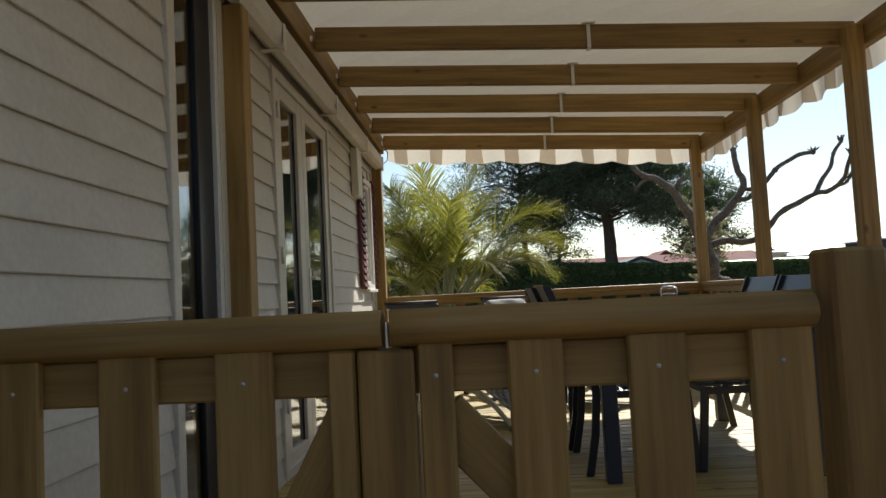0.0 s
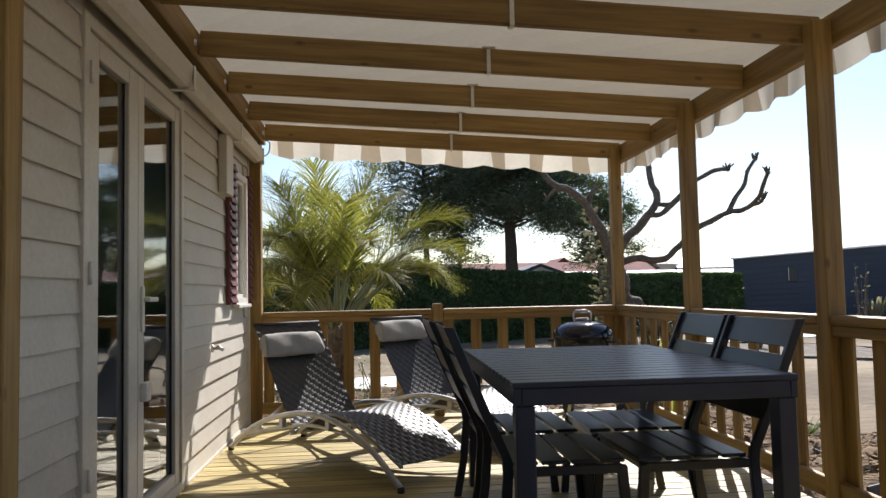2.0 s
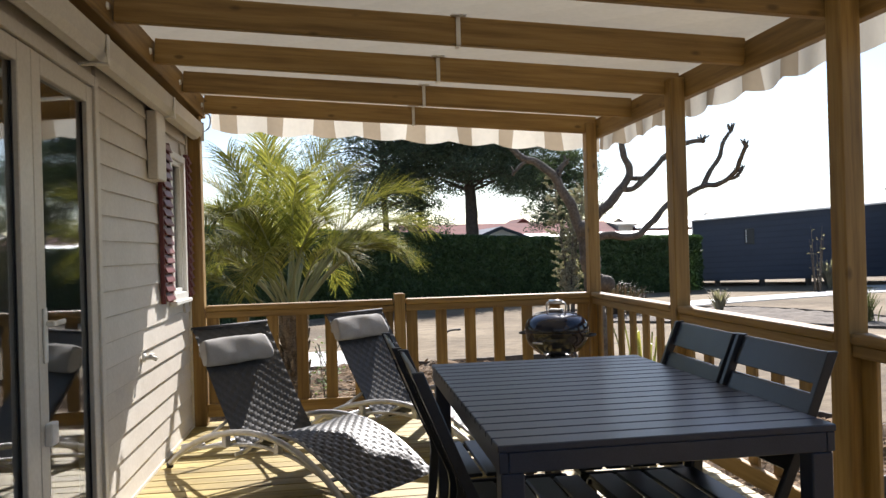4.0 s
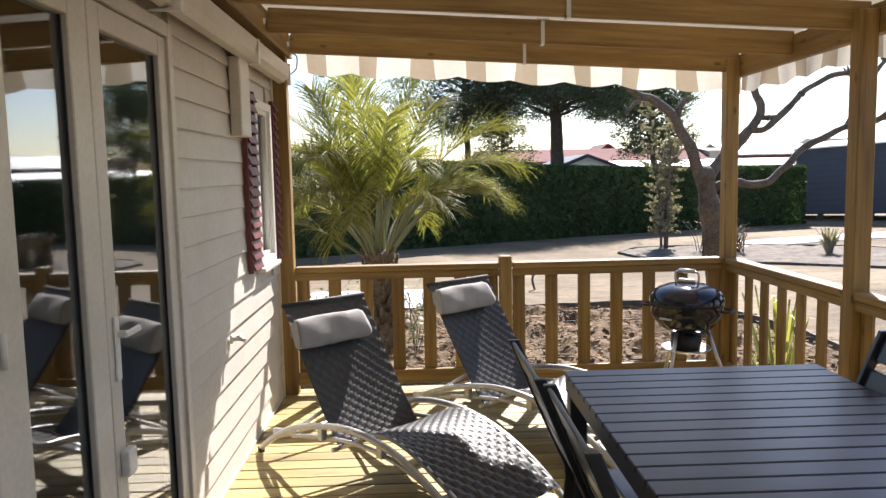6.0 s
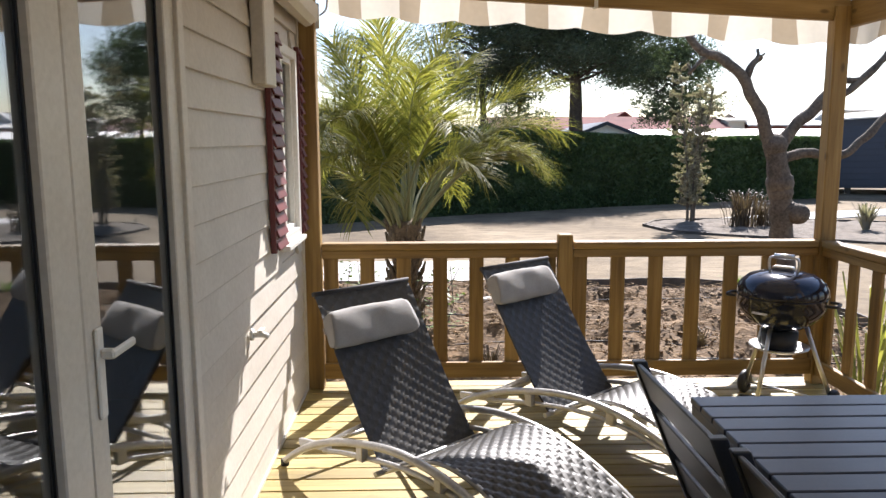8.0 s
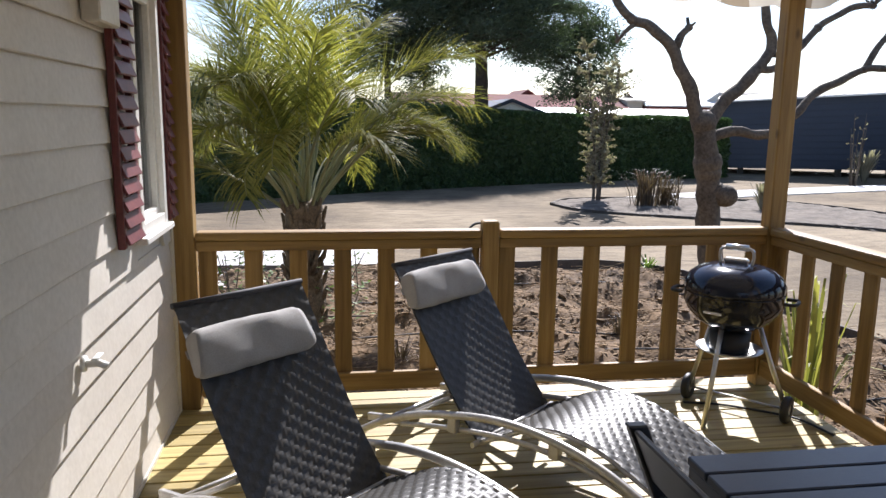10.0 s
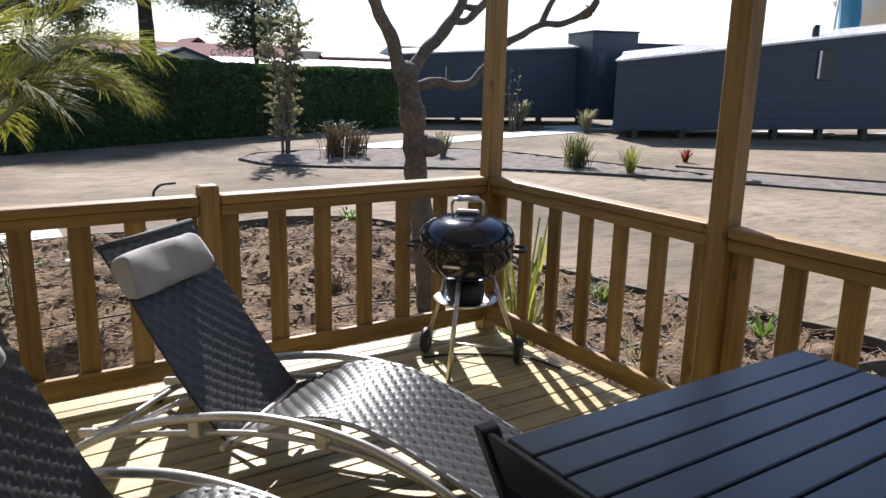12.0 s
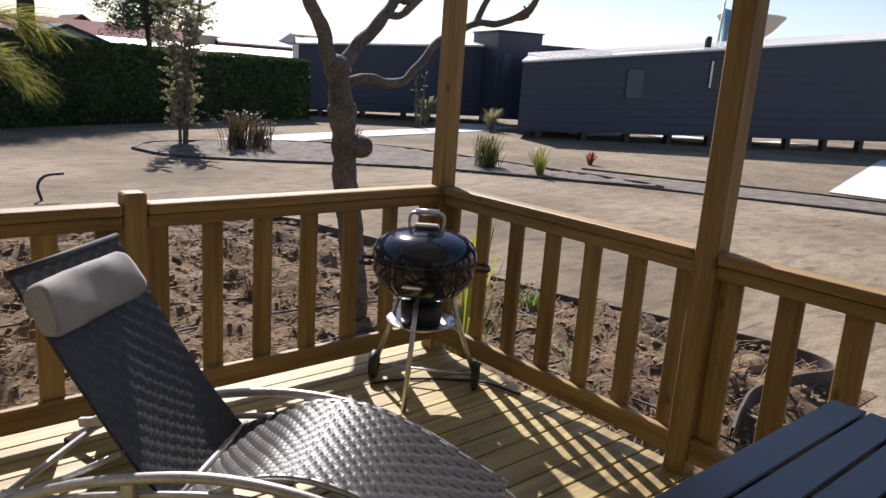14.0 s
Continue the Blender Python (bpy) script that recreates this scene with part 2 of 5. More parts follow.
GLASS, gn, gl, gb = material("window_glass", 0.02)
gb.inputs["Base Color"].default_value = (0.62, 0.68, 0.70, 1)
gb.inputs["Transmission Weight"].default_value = 1.0
gb.inputs["IOR"].default_value = 2.0


# ---- mesh helpers ----
def box(bm, x0, y0, z0, x1, y1, z1, bevel=0.0, segs=1):
    made = bmesh.ops.create_cube(bm, size=1.0, matrix=Matrix.LocRotScale(((x0 + x1) / 2, (y0 + y1) / 2, (z0 + z1) / 2), None, (x1 - x0, y1 - y0, z1 - z0)))
    if bevel > 0:
        edges = list({e for v in made["verts"] for e in v.link_edges})
        bmesh.ops.bevel(bm, geom=edges, offset=bevel, segments=segs, affect="EDGES", profile=0.5)
    return bm


def boxes(*rows, bevel=0.0, segs=1):
    bm = bmesh.new()
    for r in rows:
        box(bm, *r, bevel=bevel, segs=segs)
    return bm


def smooth_line(points, steps=8):
    """A Catmull-Rom line through the points."""
    ps = [Vector(p) for p in points]
    ps = [2 * ps[0] - ps[1], *ps, 2 * ps[-1] - ps[-2]]
    out = []
    for i in range(1, len(ps) - 2):
        a, b, c, d = ps[i - 1], ps[i], ps[i + 1], ps[i + 2]
        for k in range(steps):
            t = k / steps
            out.append(0.5 * ((2 * b) + (c - a) * t + (2 * a - 5 * b + 4 * c - d) * t * t + (3 * b - a - 3 * c + d) * t ** 3))
    return out + [ps[-2]]


def tube(bm, line, radius, sides=8, caps=True, wobble=0.0):
    """A tube along a line; radius is a number or a function of the share 0..1 along it."""
    line = [Vector(p) for p in line]
    up, rings = None, []
    for i, p in enumerate(line):
        way = (line[min(i + 1, len(line) - 1)] - line[max(i - 1, 0)]).normalized()
        if up is None:
            up = way.orthogonal().normalized()
        up = (up - way * up.dot(way)).normalized()
        side = way.cross(up)
        r = radius(i / max(1, len(line) - 1)) if callable(radius) else radius
        ring = []
        for k in range(sides):
            a = 2 * math.pi * k / sides
            q = p + (up * math.cos(a) + side * math.sin(a)) * r
            if wobble:
                q += (q - p) * wobble * noise.noise(q * 9.0)
            ring.append(bm.verts.new(q))
        rings.append(ring)
    for a, b in zip(rings, rings[1:]):
        for k in range(sides):
            f = bm.faces.new((a[k], a[(k + 1) % sides], b[(k + 1) % sides], b[k]))
            f.smooth = True
    if caps:
        bm.faces.new(rings[0][::-1])
        bm.faces.new(rings[-1])
    return bm


def lathe(bm, profile, sides=32, centre=(0, 0, 0), caps=False):
    c = Vector(centre)
    rings = [[bm.verts.new(c + Vector((r * math.cos(2 * math.pi * k / sides), r * math.sin(2 * math.pi * k / sides), z))) for k in range(sides)] for r, z in profile]
    for a, b in zip(rings, rings[1:]):
        for k in range(sides):
            f = bm.faces.new((a[k], a[(k + 1) % sides], b[(k + 1) % sides], b[k]))
            f.smooth = True
    if caps:
        bm.faces.new(rings[0][::-1])
        bm.faces.new(rings[-1])
    return bm


def mesh_of(bm, name, mat):
    bmesh.ops.recalc_face_normals(bm, faces=bm.faces)
    me = bpy.data.meshes.new(name)
    bm.to_mesh(me)
    bm.free()
    me.materials.append(mat)
    return me


def part(name, bm, mat, parent, label="", at=None):
    """One mesh object under a thing or a part; bm may also be a finished mesh to share."""
    me = bm if isinstance(bm, bpy.types.Mesh) else mesh_of(bm, name, mat)
    ob = new(name, me)
    ob.parent = parent
    if at is not None:
        ob.matrix_basis = at
    return tagged(ob, label)


def single(name, bm, mat, label, category, group="", kind="", at=None):
    """A top-level thing that is one mesh."""
    me = bm if isinstance(bm, bpy.types.Mesh) else mesh_of(bm, name, mat)
    ob = new(name, me)
    if at is not None:
        ob.matrix_basis = at
    return tagged(ob, label, category, group, kind)


def thing(name, label, category, group="", at=None, kind=""):
    ob = new(name)
    ob.empty_display_size = 0.1
    if at is not None:
        ob.matrix_basis = at
    return tagged(ob, label, category, group, kind)


def quad(bm, a, b, c, d):
    return bm.faces.new([bm.verts.new(v) for v in (a, b, c, d)])


GROUND = -0.70

# ---- ground, beds, paths ----
def disc_sheet(bm, inside, x0, x1, y0, y1, step, z, rough_amount):
    """A lumpy patch of ground: the grid cells whose middle satisfies inside()."""
    cells = {}

    def vert(i, j):
        if (i, j) not in cells:
            x, y = x0 + i * step, y0 + j * step
            h = noise.fractal(Vector((x * 2.1, y * 2.1, 0)), 1.0, 2.0, 4) * rough_amount
            edge = inside(x, y)
            cells[i, j] = bm.verts.new((x, y, z + max(0.0, min(1.0, edge * 3)) * (0.5 * rough_amount + h)))
        return cells[i, j]
    for i in range(int((x1 - x0) / step)):
        for j in range(int((y1 - y0) / step)):
            if inside(x0 + (i + 0.5) * step, y0 + (j + 0.5) * step) > 0:
                f = bm.faces.new((vert(i, j), vert(i + 1, j), vert(i + 1, j + 1), vert(i, j + 1)))
                f.smooth = True
    return bm


gbm = bmesh.new()
R = 900.0
quad(gbm, (-R, -R, GROUND), (R, -R, GROUND), (R, R, GROUND), (-R, R, GROUND))
ground = single("ground", gbm, SAND, "pale trampled sandy ground reaching to the hedge", "ground", kind="structure")


def bed_inside(x, y):
    """Distance inside the planted bed that wraps the corner of the terrace."""
    right = 6.75 - 0.18 * max(0, y - 8.0) - 0.25 * math.sin(y * 0.7)
    top = 13.5 + 0.15 * math.sin(x * 0.9)
    return min(x + 4.0, right - x, top - y, y - (5.6 if x > 3.3 else 6.9))


soil = single("soil_bed", disc_sheet(bmesh.new(), bed_inside, -4.0, 7.2, 5.4, 13.9, 0.07, GROUND + 0.004, 0.16), SOIL,
              "crumbly brown soil bed wrapping the terrace corner", "flower bed", kind="structure")
cl = bmesh.new()
rng = random.Random(4)
for k in range(17000):
    x, y = rng.uniform(-2.5, 7.0), rng.uniform(5.5, 13.6)
    if bed_inside(x, y) > 0.1 and not (x < 3.4 and y < 7.0):
        s = rng.uniform(0.007, 0.026) * (1.8 if rng.random() < 0.10 else 1)
        m = Matrix.LocRotScale((x, y, GROUND + 0.08 + noise.fractal(Vector((x * 2.1, y * 2.1, 0)), 1.0, 2.0, 4) * 0.16 + s * 0.3), Euler((rng.gauss(0, 0.3), rng.gauss(0, 0.3), rng.random() * 6)), (s * rng.uniform(0.8, 1.8), s * 1.3, s * rng.uniform(0.22, 0.5)))
        base = [m @ Vector(v) for v in ((1, 0, 0), (-1, 0, 0), (0, 1, 0), (0, -1, 0), (0, 0, 1), (0, 0, -1))]
        vs = [cl.verts.new(v) for v in base]
        for i, j, q in ((0, 2, 4), (2, 1, 4), (1, 3, 4), (3, 0, 4), (2, 0, 5), (1, 2, 5), (3, 1, 5), (0, 3, 5)):
            cl.faces.new((vs[i], vs[j], vs[q]))
for k in range(2600):
    x, y = rng.uniform(-2.5, 7.0), rng.uniform(5.5, 13.6)
    if bed_inside(x, y) > 0.1 and not (x < 3.4 and y < 7.0):
        a, ln = rng.gauss(0, 0.45), rng.uniform(0.04, 0.26)
        c = Vector((x, y, GROUND + 0.10 + noise.fractal(Vector((x * 2.1, y * 2.1, 0)), 1.0, 2.0, 4) * 0.16))
        tube(cl, [c - Vector((math.cos(a), math.sin(a), 0)) * ln, c + Vector((0, 0, 0.012)), c + Vector((math.cos(a), math.sin(a), rng.gauss(0, 0.12))) * ln], 0.004, 3, caps=False)
single("soil_clods", cl, CLOD, "loose soil clods, stones and bark bits scattered on the bed", "soil clods", kind="stuff")


def border(points, label, width=0.02, height=0.12):
    """A thin upright strip that edges a bed."""
    line, bm = smooth_line(points, 10), bmesh.new()
    rows = []
    for i, p in enumerate(line):
        way = (line[min(i + 1, len(line) - 1)] - line[max(i - 1, 0)]).normalized()
        side = Vector((-way.y, way.x, 0)) * width / 2
        h = height * (1 + 0.25 * noise.noise(p * 1.3))
        rows.append([bm.verts.new(p + side * a + Vector((0, 0, z))) for a, z in ((-1, -0.02), (-1, h), (1, h), (1, -0.02))])
    for a, b in zip(rows, rows[1:]):
        for k in range(3):
            bm.faces.new((a[k], a[k + 1], b[k + 1], b[k]))
    return single("border_strip", bm, RUBBER_EDGE, label, "garden edging", "edging strips of the beds")


G2 = GROUND
border([(-4, 13.6, G2), (1.5, 13.55, G2), (4.3, 13.6, G2), (5.6, 13.2, G2), (6.1, 11.5, G2), (6.15, 9.8, G2), (6.42, 8.75, G2), (6.75, 7.5, G2), (7.0, 6.5, G2 + 0.02), (6.95, 6.1, G2 + 0.04), (6.65, 5.88, G2 + 0.06), (6.15, 5.96, G2 + 0.10), (5.65, 6.0, G2 + 0.11), (5.2, 5.88, G2 + 0.12), (4.88, 5.76, G2 + 0.12)],
       "dark flexible edging strip curving round the soil bed")
ISLAND = [(6.5, 21.7), (6.9, 20.3), (8.4, 19.2), (11.7, 17.25), (15.0, 13.6), (15.6, 13.5), (15.4, 14.6), (14.6, 18.5), (13.5, 21.6), (10.5, 22.9), (7.6, 22.9), (6.5, 21.7)]
iline = smooth_line([(x, y, 0) for x, y in ISLAND], 6)[:-1]


def inside_poly(x, y, poly):
    hit = False
    for a, b in zip(poly, poly[1:] + poly[:1]):
        if (a.y > y) != (b.y > y) and x < (b.x - a.x) * (y - a.y) / (b.y - a.y) + a.x:
            hit = not hit
    return 1.0 if hit else -1.0


single("island_bed", disc_sheet(bmesh.new(), lambda x, y: inside_poly(x, y, iline), 6.0, 16.2, 13.0, 23.5, 0.2, GROUND + 0.01, 0.07), GRAVEL,
       "grey gravelly island bed with young plants", "flower bed", kind="structure")
border([(x, y, G2) for x, y in ISLAND], "dark edging strip round the island bed", 0.03, 0.065)


def strip_sheet(points, width, z, thick):
    line, bm = smooth_line(points, 8), bmesh.new()
    rows = []
    for i, p in enumerate(line):
        way = (line[min(i + 1, len(line) - 1)] - line[max(i - 1, 0)]).normalized()
        side = Vector((-way.y, way.x, 0)) * width / 2
        rows.append([bm.verts.new(Vector((p.x, p.y, 0)) + side * a + Vector((0, 0, h))) for a, h in ((-1, z - thick), (-1, z), (1, z), (1, z - thick))])
    for a, b in zip(rows, rows[1:]):
        for k in range(3):
            bm.faces.new((a[k], a[k + 1], b[k + 1], b[k]))
    return bm


single("gravel_path", strip_sheet([(15.1, 15.6, 0), (16.8, 12.6, 0), (18.6, 10.0, 0), (20.0, 6.5, 0), (20.5, 0.0, 0)], 1.9, GROUND + 0.012, 0.05), GRAVEL,
       "grey gravel strip leading from the island bed", "path", kind="structure")
for a, b in (((16.2, 16.2, G2), (21.5, 4.5, G2)), ((14.9, 13.6, G2), (19.2, 4.5, G2))):
    border([a, ((a[0] + b[0]) / 2 + 0.35, (a[1] + b[1]) / 2 + 0.2, G2), b], "dark edging strip beside the gravel path", 0.025, 0.05)
single("concrete_path", strip_sheet([(9.6, 22.75, 0), (13.0, 24.2, 0), (17.0, 25.4, 0), (22.6, 26.9, 0)], 1.5, GROUND + 0.03, 0.06), CONCRETE,
       "pale concrete path crossing the sand", "path", kind="structure")
single("concrete_drive", strip_sheet([(20.3, 9.2, 0), (27.0, 11.0, 0), (33.8, 12.8, 0)], 4.4, GROUND + 0.03, 0.06), CONCRETE, "pale concrete slab beside the dark mobile home", "slab", kind="structure")
single("concrete_pad", boxes((-1.1, 12.5, GROUND - 0.05, 1.7, 15.9, GROUND + 0.05), bevel=0.015), CONCRETE, "white concrete pad behind the palm", "slab", kind="structure")

# ---- terrace floor ----
floor = thing("floor", "new yellowish timber deck on joists", "floor", kind="structure")
PITCH, GAP = 0.12, 0.008
plank_mesh = mesh_of(boxes((0.012, 0.0, -0.028, 3.36, PITCH - GAP, 0.0), bevel=0.003), "plank", DECK_WOOD)
for i in range(54):
    part("plank", plank_mesh, None, floor, at=pose(rng.uniform(-0.003, 0.003), 0.5 + i * PITCH, rng.uniform(-0.0012, 0.0012)))
for y in (0.52, 2.1, 3.7, 5.3, 6.85):
    part("joist", boxes((0.03, y, -0.18, 3.34, y + 0.06, -0.0295)), WOOD[0], floor)
for x in (0.05, 1.65, 3.28):
    for y in (0.56, 3.73, 6.80):
        part("deck_leg", boxes((x, y, GROUND - 0.02, x + 0.09, y + 0.09, -0.18)), WOOD[2], floor)
part("fascia_board", boxes((3.362, 0.5, -0.16, 3.386, 6.98, -0.03), bevel=0.003), WOOD[1], floor)
part("fascia_board", boxes((0.02, 6.982, -0.16, 3.386, 7.006, -0.03), bevel=0.003), WOOD[0], floor)
for k in range(3):
    part("step_board", boxes((0.92, 0.46 - 0.27 * (k + 1), -0.175 * (k + 1) - 0.03, 1.72, 0.46 - 0.27 * k - 0.01, -0.175 * (k + 1)), bevel=0.004), WOOD[0], floor, "timber step below the gate")
for x in (0.90, 1.722):
    part("stringer", boxes((x, -0.38, GROUND, x + 0.04 if x > 1 else x + 0.018, 0.49, -0.21)), WOOD[1], floor)

# ---- house ----
WALL_TOP = 2.62
Y0, Y1 = -3.9, 6.78
OPEN = [(1.88, 2.39, 0.05, 2.30), (3.24, 4.60, 0.03, 2.18), (6.17, 6.60, 1.06, 2.06)]
wall = thing("wall_west", "cream lapped plank siding wall of the mobile home", "wall", kind="structure")


def core_panels():
    """The solid wall behind the siding, cut round the openings."""
    rows, y = [], Y0
    for a, b, z0, z1 in OPEN:
        rows.append((-0.10, y, GROUND + 0.15, -0.002, a, WALL_TOP))
        rows.append((-0.10, a, GROUND + 0.15, -0.002, b, z0))
        rows.append((-0.10, a, z1, -0.002, b, WALL_TOP))
        y = b
    rows.append((-0.10, y, GROUND + 0.15, -0.002, Y1, WALL_TOP))
    return rows


for r in core_panels():
    part("wall_core", boxes(r), SIDING, wall)
LAP = 0.1295


def siding_mesh(y0, y1):
    bm = bmesh.new()
    prof = ((0.0, 0.004), (0.021, 0.0), (0.023, 0.004), (0.007, LAP + 0.012), (0.0, LAP + 0.012))
    a, b = ([bm.verts.new((x, y, z)) for x, z in prof] for y in (y0, y1))
    for k in range(len(prof)):
        j = (k + 1) % len(prof)
        bm.faces.new((a[k], a[j], b[j], b[k]))
    bm.faces.new(a)
    bm.faces.new(b[::-1])
    return mesh_of(bm, "siding_board", SIDING)


TRIM = 0.055
runs = {}
for row in range(-3, 19):
    z = 0.004 + row * LAP
    spans, y = [], Y0
    for a, b, z0, z1 in OPEN:
        t2 = TRIM if b < 6 else 0.03
        if z + LAP > z0 - t2 and z < z1 + t2:
            spans.append((y, a - t2))
            y = b + t2
    spans.append((y, Y1))
    for a, b in spans:
        key = (round(a, 3), round(b, 3))
        if key not in runs:
            runs[key] = siding_mesh(a, b)
        part("siding_board", runs[key], None, wall, at=pose(0, 0, z))
part("skirt_board", boxes((0.0, 0.5, 0.001, 0.028, 3.18, 0.02), (0.0, 4.66, 0.001, 0.028, Y1, 0.02)), CREAM_TRIM, wall)
part("corner_trim", boxes((-0.06, Y1 + 0.001, GROUND + 0.15, 0.03, Y1 + 0.03, WALL_TOP), bevel=0.004), CREAM_TRIM, wall)
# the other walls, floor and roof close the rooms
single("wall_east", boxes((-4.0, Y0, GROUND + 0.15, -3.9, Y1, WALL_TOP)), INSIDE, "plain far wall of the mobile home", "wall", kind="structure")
single("wall_north", boxes((-3.9, Y1 - 0.1, GROUND + 0.15, -0.10, Y1, WALL_TOP)), SIDING, "cream end wall of the mobile home", "wall", kind="structure")
single("wall_south", boxes((-3.9, Y0, GROUND + 0.15, -0.10, Y0 + 0.1, WALL_TOP)), SIDING, "cream end wall of the mobile home", "wall", kind="structure")
single("floor_inside", boxes((-3.9, Y0 + 0.1, -0.06, -0.10, Y1 - 0.1, 0.0)), INSIDE, "floor inside the mobile home, room shade put into its colour", "floor", kind="structure")
single("ceiling", boxes((-3.9, Y0 + 0.1, 2.40, -0.10, Y1 - 0.1, 2.46)), INSIDE, "ceiling inside the mobile home, room shade put into its colour", "ceiling", kind="structure")
single("roof", boxes((-4.2, Y0 - 0.1, WALL_TOP, 0.02, Y1 + 0.06, WALL_TOP + 0.05), bevel=0.01), ROOF_WHITE, "flat pale sheet roof of the mobile home", "roof", kind="structure")

# unseen wall, added to keep southern sky light off the gate and siding
single("wall_behind", boxes((-6.0, -4.6, GROUND - 0.1, 9.0, -4.4, 2.9)), NAVY_CLAD, "plain dark blue unseen wall added to hold back sky light", "wall", kind="structure")

# gutter under the eaves
gut = thing("gutter", "cream half-round gutter with end cap and clips", "gutter")
gbm = bmesh.new()
prof = [(0.03, 2.44), (0.03, 2.34), (0.045, 2.285), (0.075, 2.262), (0.11, 2.272), (0.132, 2.31), (0.14, 2.375), (0.146, 2.38), (0.146, 2.372), (0.137, 2.30), (0.112, 2.264), (0.075, 2.254), (0.04, 2.278), (0.024, 2.34), (0.024, 2.44)]
rings = [[gbm.verts.new((x, y, z)) for x, z in prof] for y in (Y0, 6.86)]
for k in range(len(prof)):
    j = (k + 1) % len(prof)
    f = gbm.faces.new((rings[0][k], rings[0][j], rings[1][j], rings[1][k]))
part("channel", gbm, CREAM_TRIM, gut)
part("end_cap", boxes((0.022, 6.861, 2.25, 0.15, 6.872, 2.40), bevel=0.004), WHITE, gut)
for y in (1.6, 3.0, 4.4, 5.8):
    part("clip", boxes((0.02, y, 2.245, 0.152, y + 0.04, 2.253), (0.147, y, 2.25, 0.152, y + 0.04, 2.385), bevel=0.001), WHITE, gut)
part("bracket", tube(bmesh.new(), smooth_line([(0.09, 6.875, 2.40), (0.13, 6.90, 2.47), (0.19, 6.90, 2.46), (0.19, 6.885, 2.37), (0.15, 6.88, 2.33)], 6), 0.006, 6), STEEL, gut, "bent metal hook at the gutter end")

# cream box on the wall beside the window
single("wall_box", boxes((0.022, 5.60, 1.83, 0.085, 5.83, 2.26), bevel=0.006), CREAM_TRIM, "narrow cream cover box fixed above the shutter", "cover box")
wl = thing("wall_tap", "small grey tap spout on the siding", "tap")
part("flange", lathe(bmesh.new(), [(0.0, 0.0), (0.026, 0.0), (0.026, 0.012), (0.0, 0.012)], 14), WHITE, wl, at=pose(0.022, 5.38, 0.745, 0, 90, 0))
part("spout", tube(bmesh.new(), [(0.03, 5.38, 0.745), (0.075, 5.38, 0.745), (0.10, 5.38, 0.733)], 0.013, 10), WHITE, wl)
part("lever", boxes((0.055, 5.36, 0.758, 0.075, 5.43, 0.766), bevel=0.002), WHITE, wl)


def glass_pane(parent, y0, y1, z0, z1, x=-0.03):
    p = part("pane", boxes((x - 0.006, y0, z0, x + 0.006, y1, z1)), GLASS, parent, "clear reflecting glass pane")
    p.visible_shadow = False
    return p


def frame_part(parent, name, mat, y0, y1, z0, z1, w, x0, x1, label=""):
    rows = ((x0, y0, z0, x1, y0 + w, z1), (x0, y1 - w, z0, x1, y1, z1), (x0 + 0.001, y0 + w, z0, x1 - 0.001, y1 - w, z0 + w), (x0 + 0.001, y0 + w, z1 - w, x1 - 0.001, y1 - w, z1))
    return part(name, boxes(*rows, bevel=0.003), mat, parent, label)


# the double terrace door
door = thing("door_1", "cream double glazed terrace door, closed", "door", kind="structure")
frame_part(door, "door_frame", CREAM_TRIM, 3.185, 4.645, 0.0, 2.235, 0.055, -0.06, 0.034)
for a, b, w in ((3.245, 3.862, 0.125), (3.866, 4.595, 0.09)):
    leaf = part("door_leaf", boxes((-0.045, a, 0.03, 0.02, a + w, 2.175), (-0.045, b - w, 0.03, 0.02, b, 2.175), (-0.044, a + w, 0.03, 0.019, b - w, 0.12), (-0.044, a + w, 2.09, 0.019, b - w, 2.175), bevel=0.004), CREAM_TRIM, door)
    glass_pane(leaf, a + w, b - w, 0.12, 2.09, -0.012)
    part("gasket", boxes((-0.006, a + w, 0.12, 0.0, a + w + 0.008, 2.09), (-0.006, b - w - 0.008, 0.12, 0.0, b - w, 2.09)), DARK_FRAME, leaf)
part("handle_plate", boxes((0.021, 3.905, 0.93, 0.03, 3.94, 1.15), bevel=0.003), WHITE, door)
hb = boxes((0.03, 3.913, 1.075, 0.062, 3.933, 1.10), (0.05, 3.913, 1.075, 0.064, 4.045, 1.097), bevel=0.005)
part("door_handle", hb, WHITE, door, "white lever handle")
part("latch_box", boxes((0.0205, 3.90, 0.60, 0.05, 3.97, 0.69), bevel=0.004), WHITE, door, "white surface latch")
for z in (0.35, 1.15, 1.95):
    part("hinge", tube(bmesh.new(), [(0.041, 3.235, z), (0.041, 3.235, z + 0.09)], 0.008, 8), WHITE, door)

# the tall sliding window beside the gate
slide = thing("window_1", "tall sliding window with a dark panel and pale surround", "window", kind="structure")
frame_part(slide, "window_frame", CREAM_TRIM, 1.825, 2.40, 0.0, 2.355, 0.06, -0.06, 0.036)
# solid dark panel stands in for the pane that reflects dark here
part("sash", boxes((-0.05, 2.14, 0.05, 0.012, 2.30, 2.30), bevel=0.003), DARK_FRAME, slide, "dark solid panel in place of dark glass")
part("sash_edge", boxes((-0.02, 2.302, 0.05, 0.030, 2.338, 2.30), bevel=0.002), WHITE, slide, "thin white sash edge")
glass_pane(slide, 1.886, 2.14, 0.05, 2.30, -0.01)

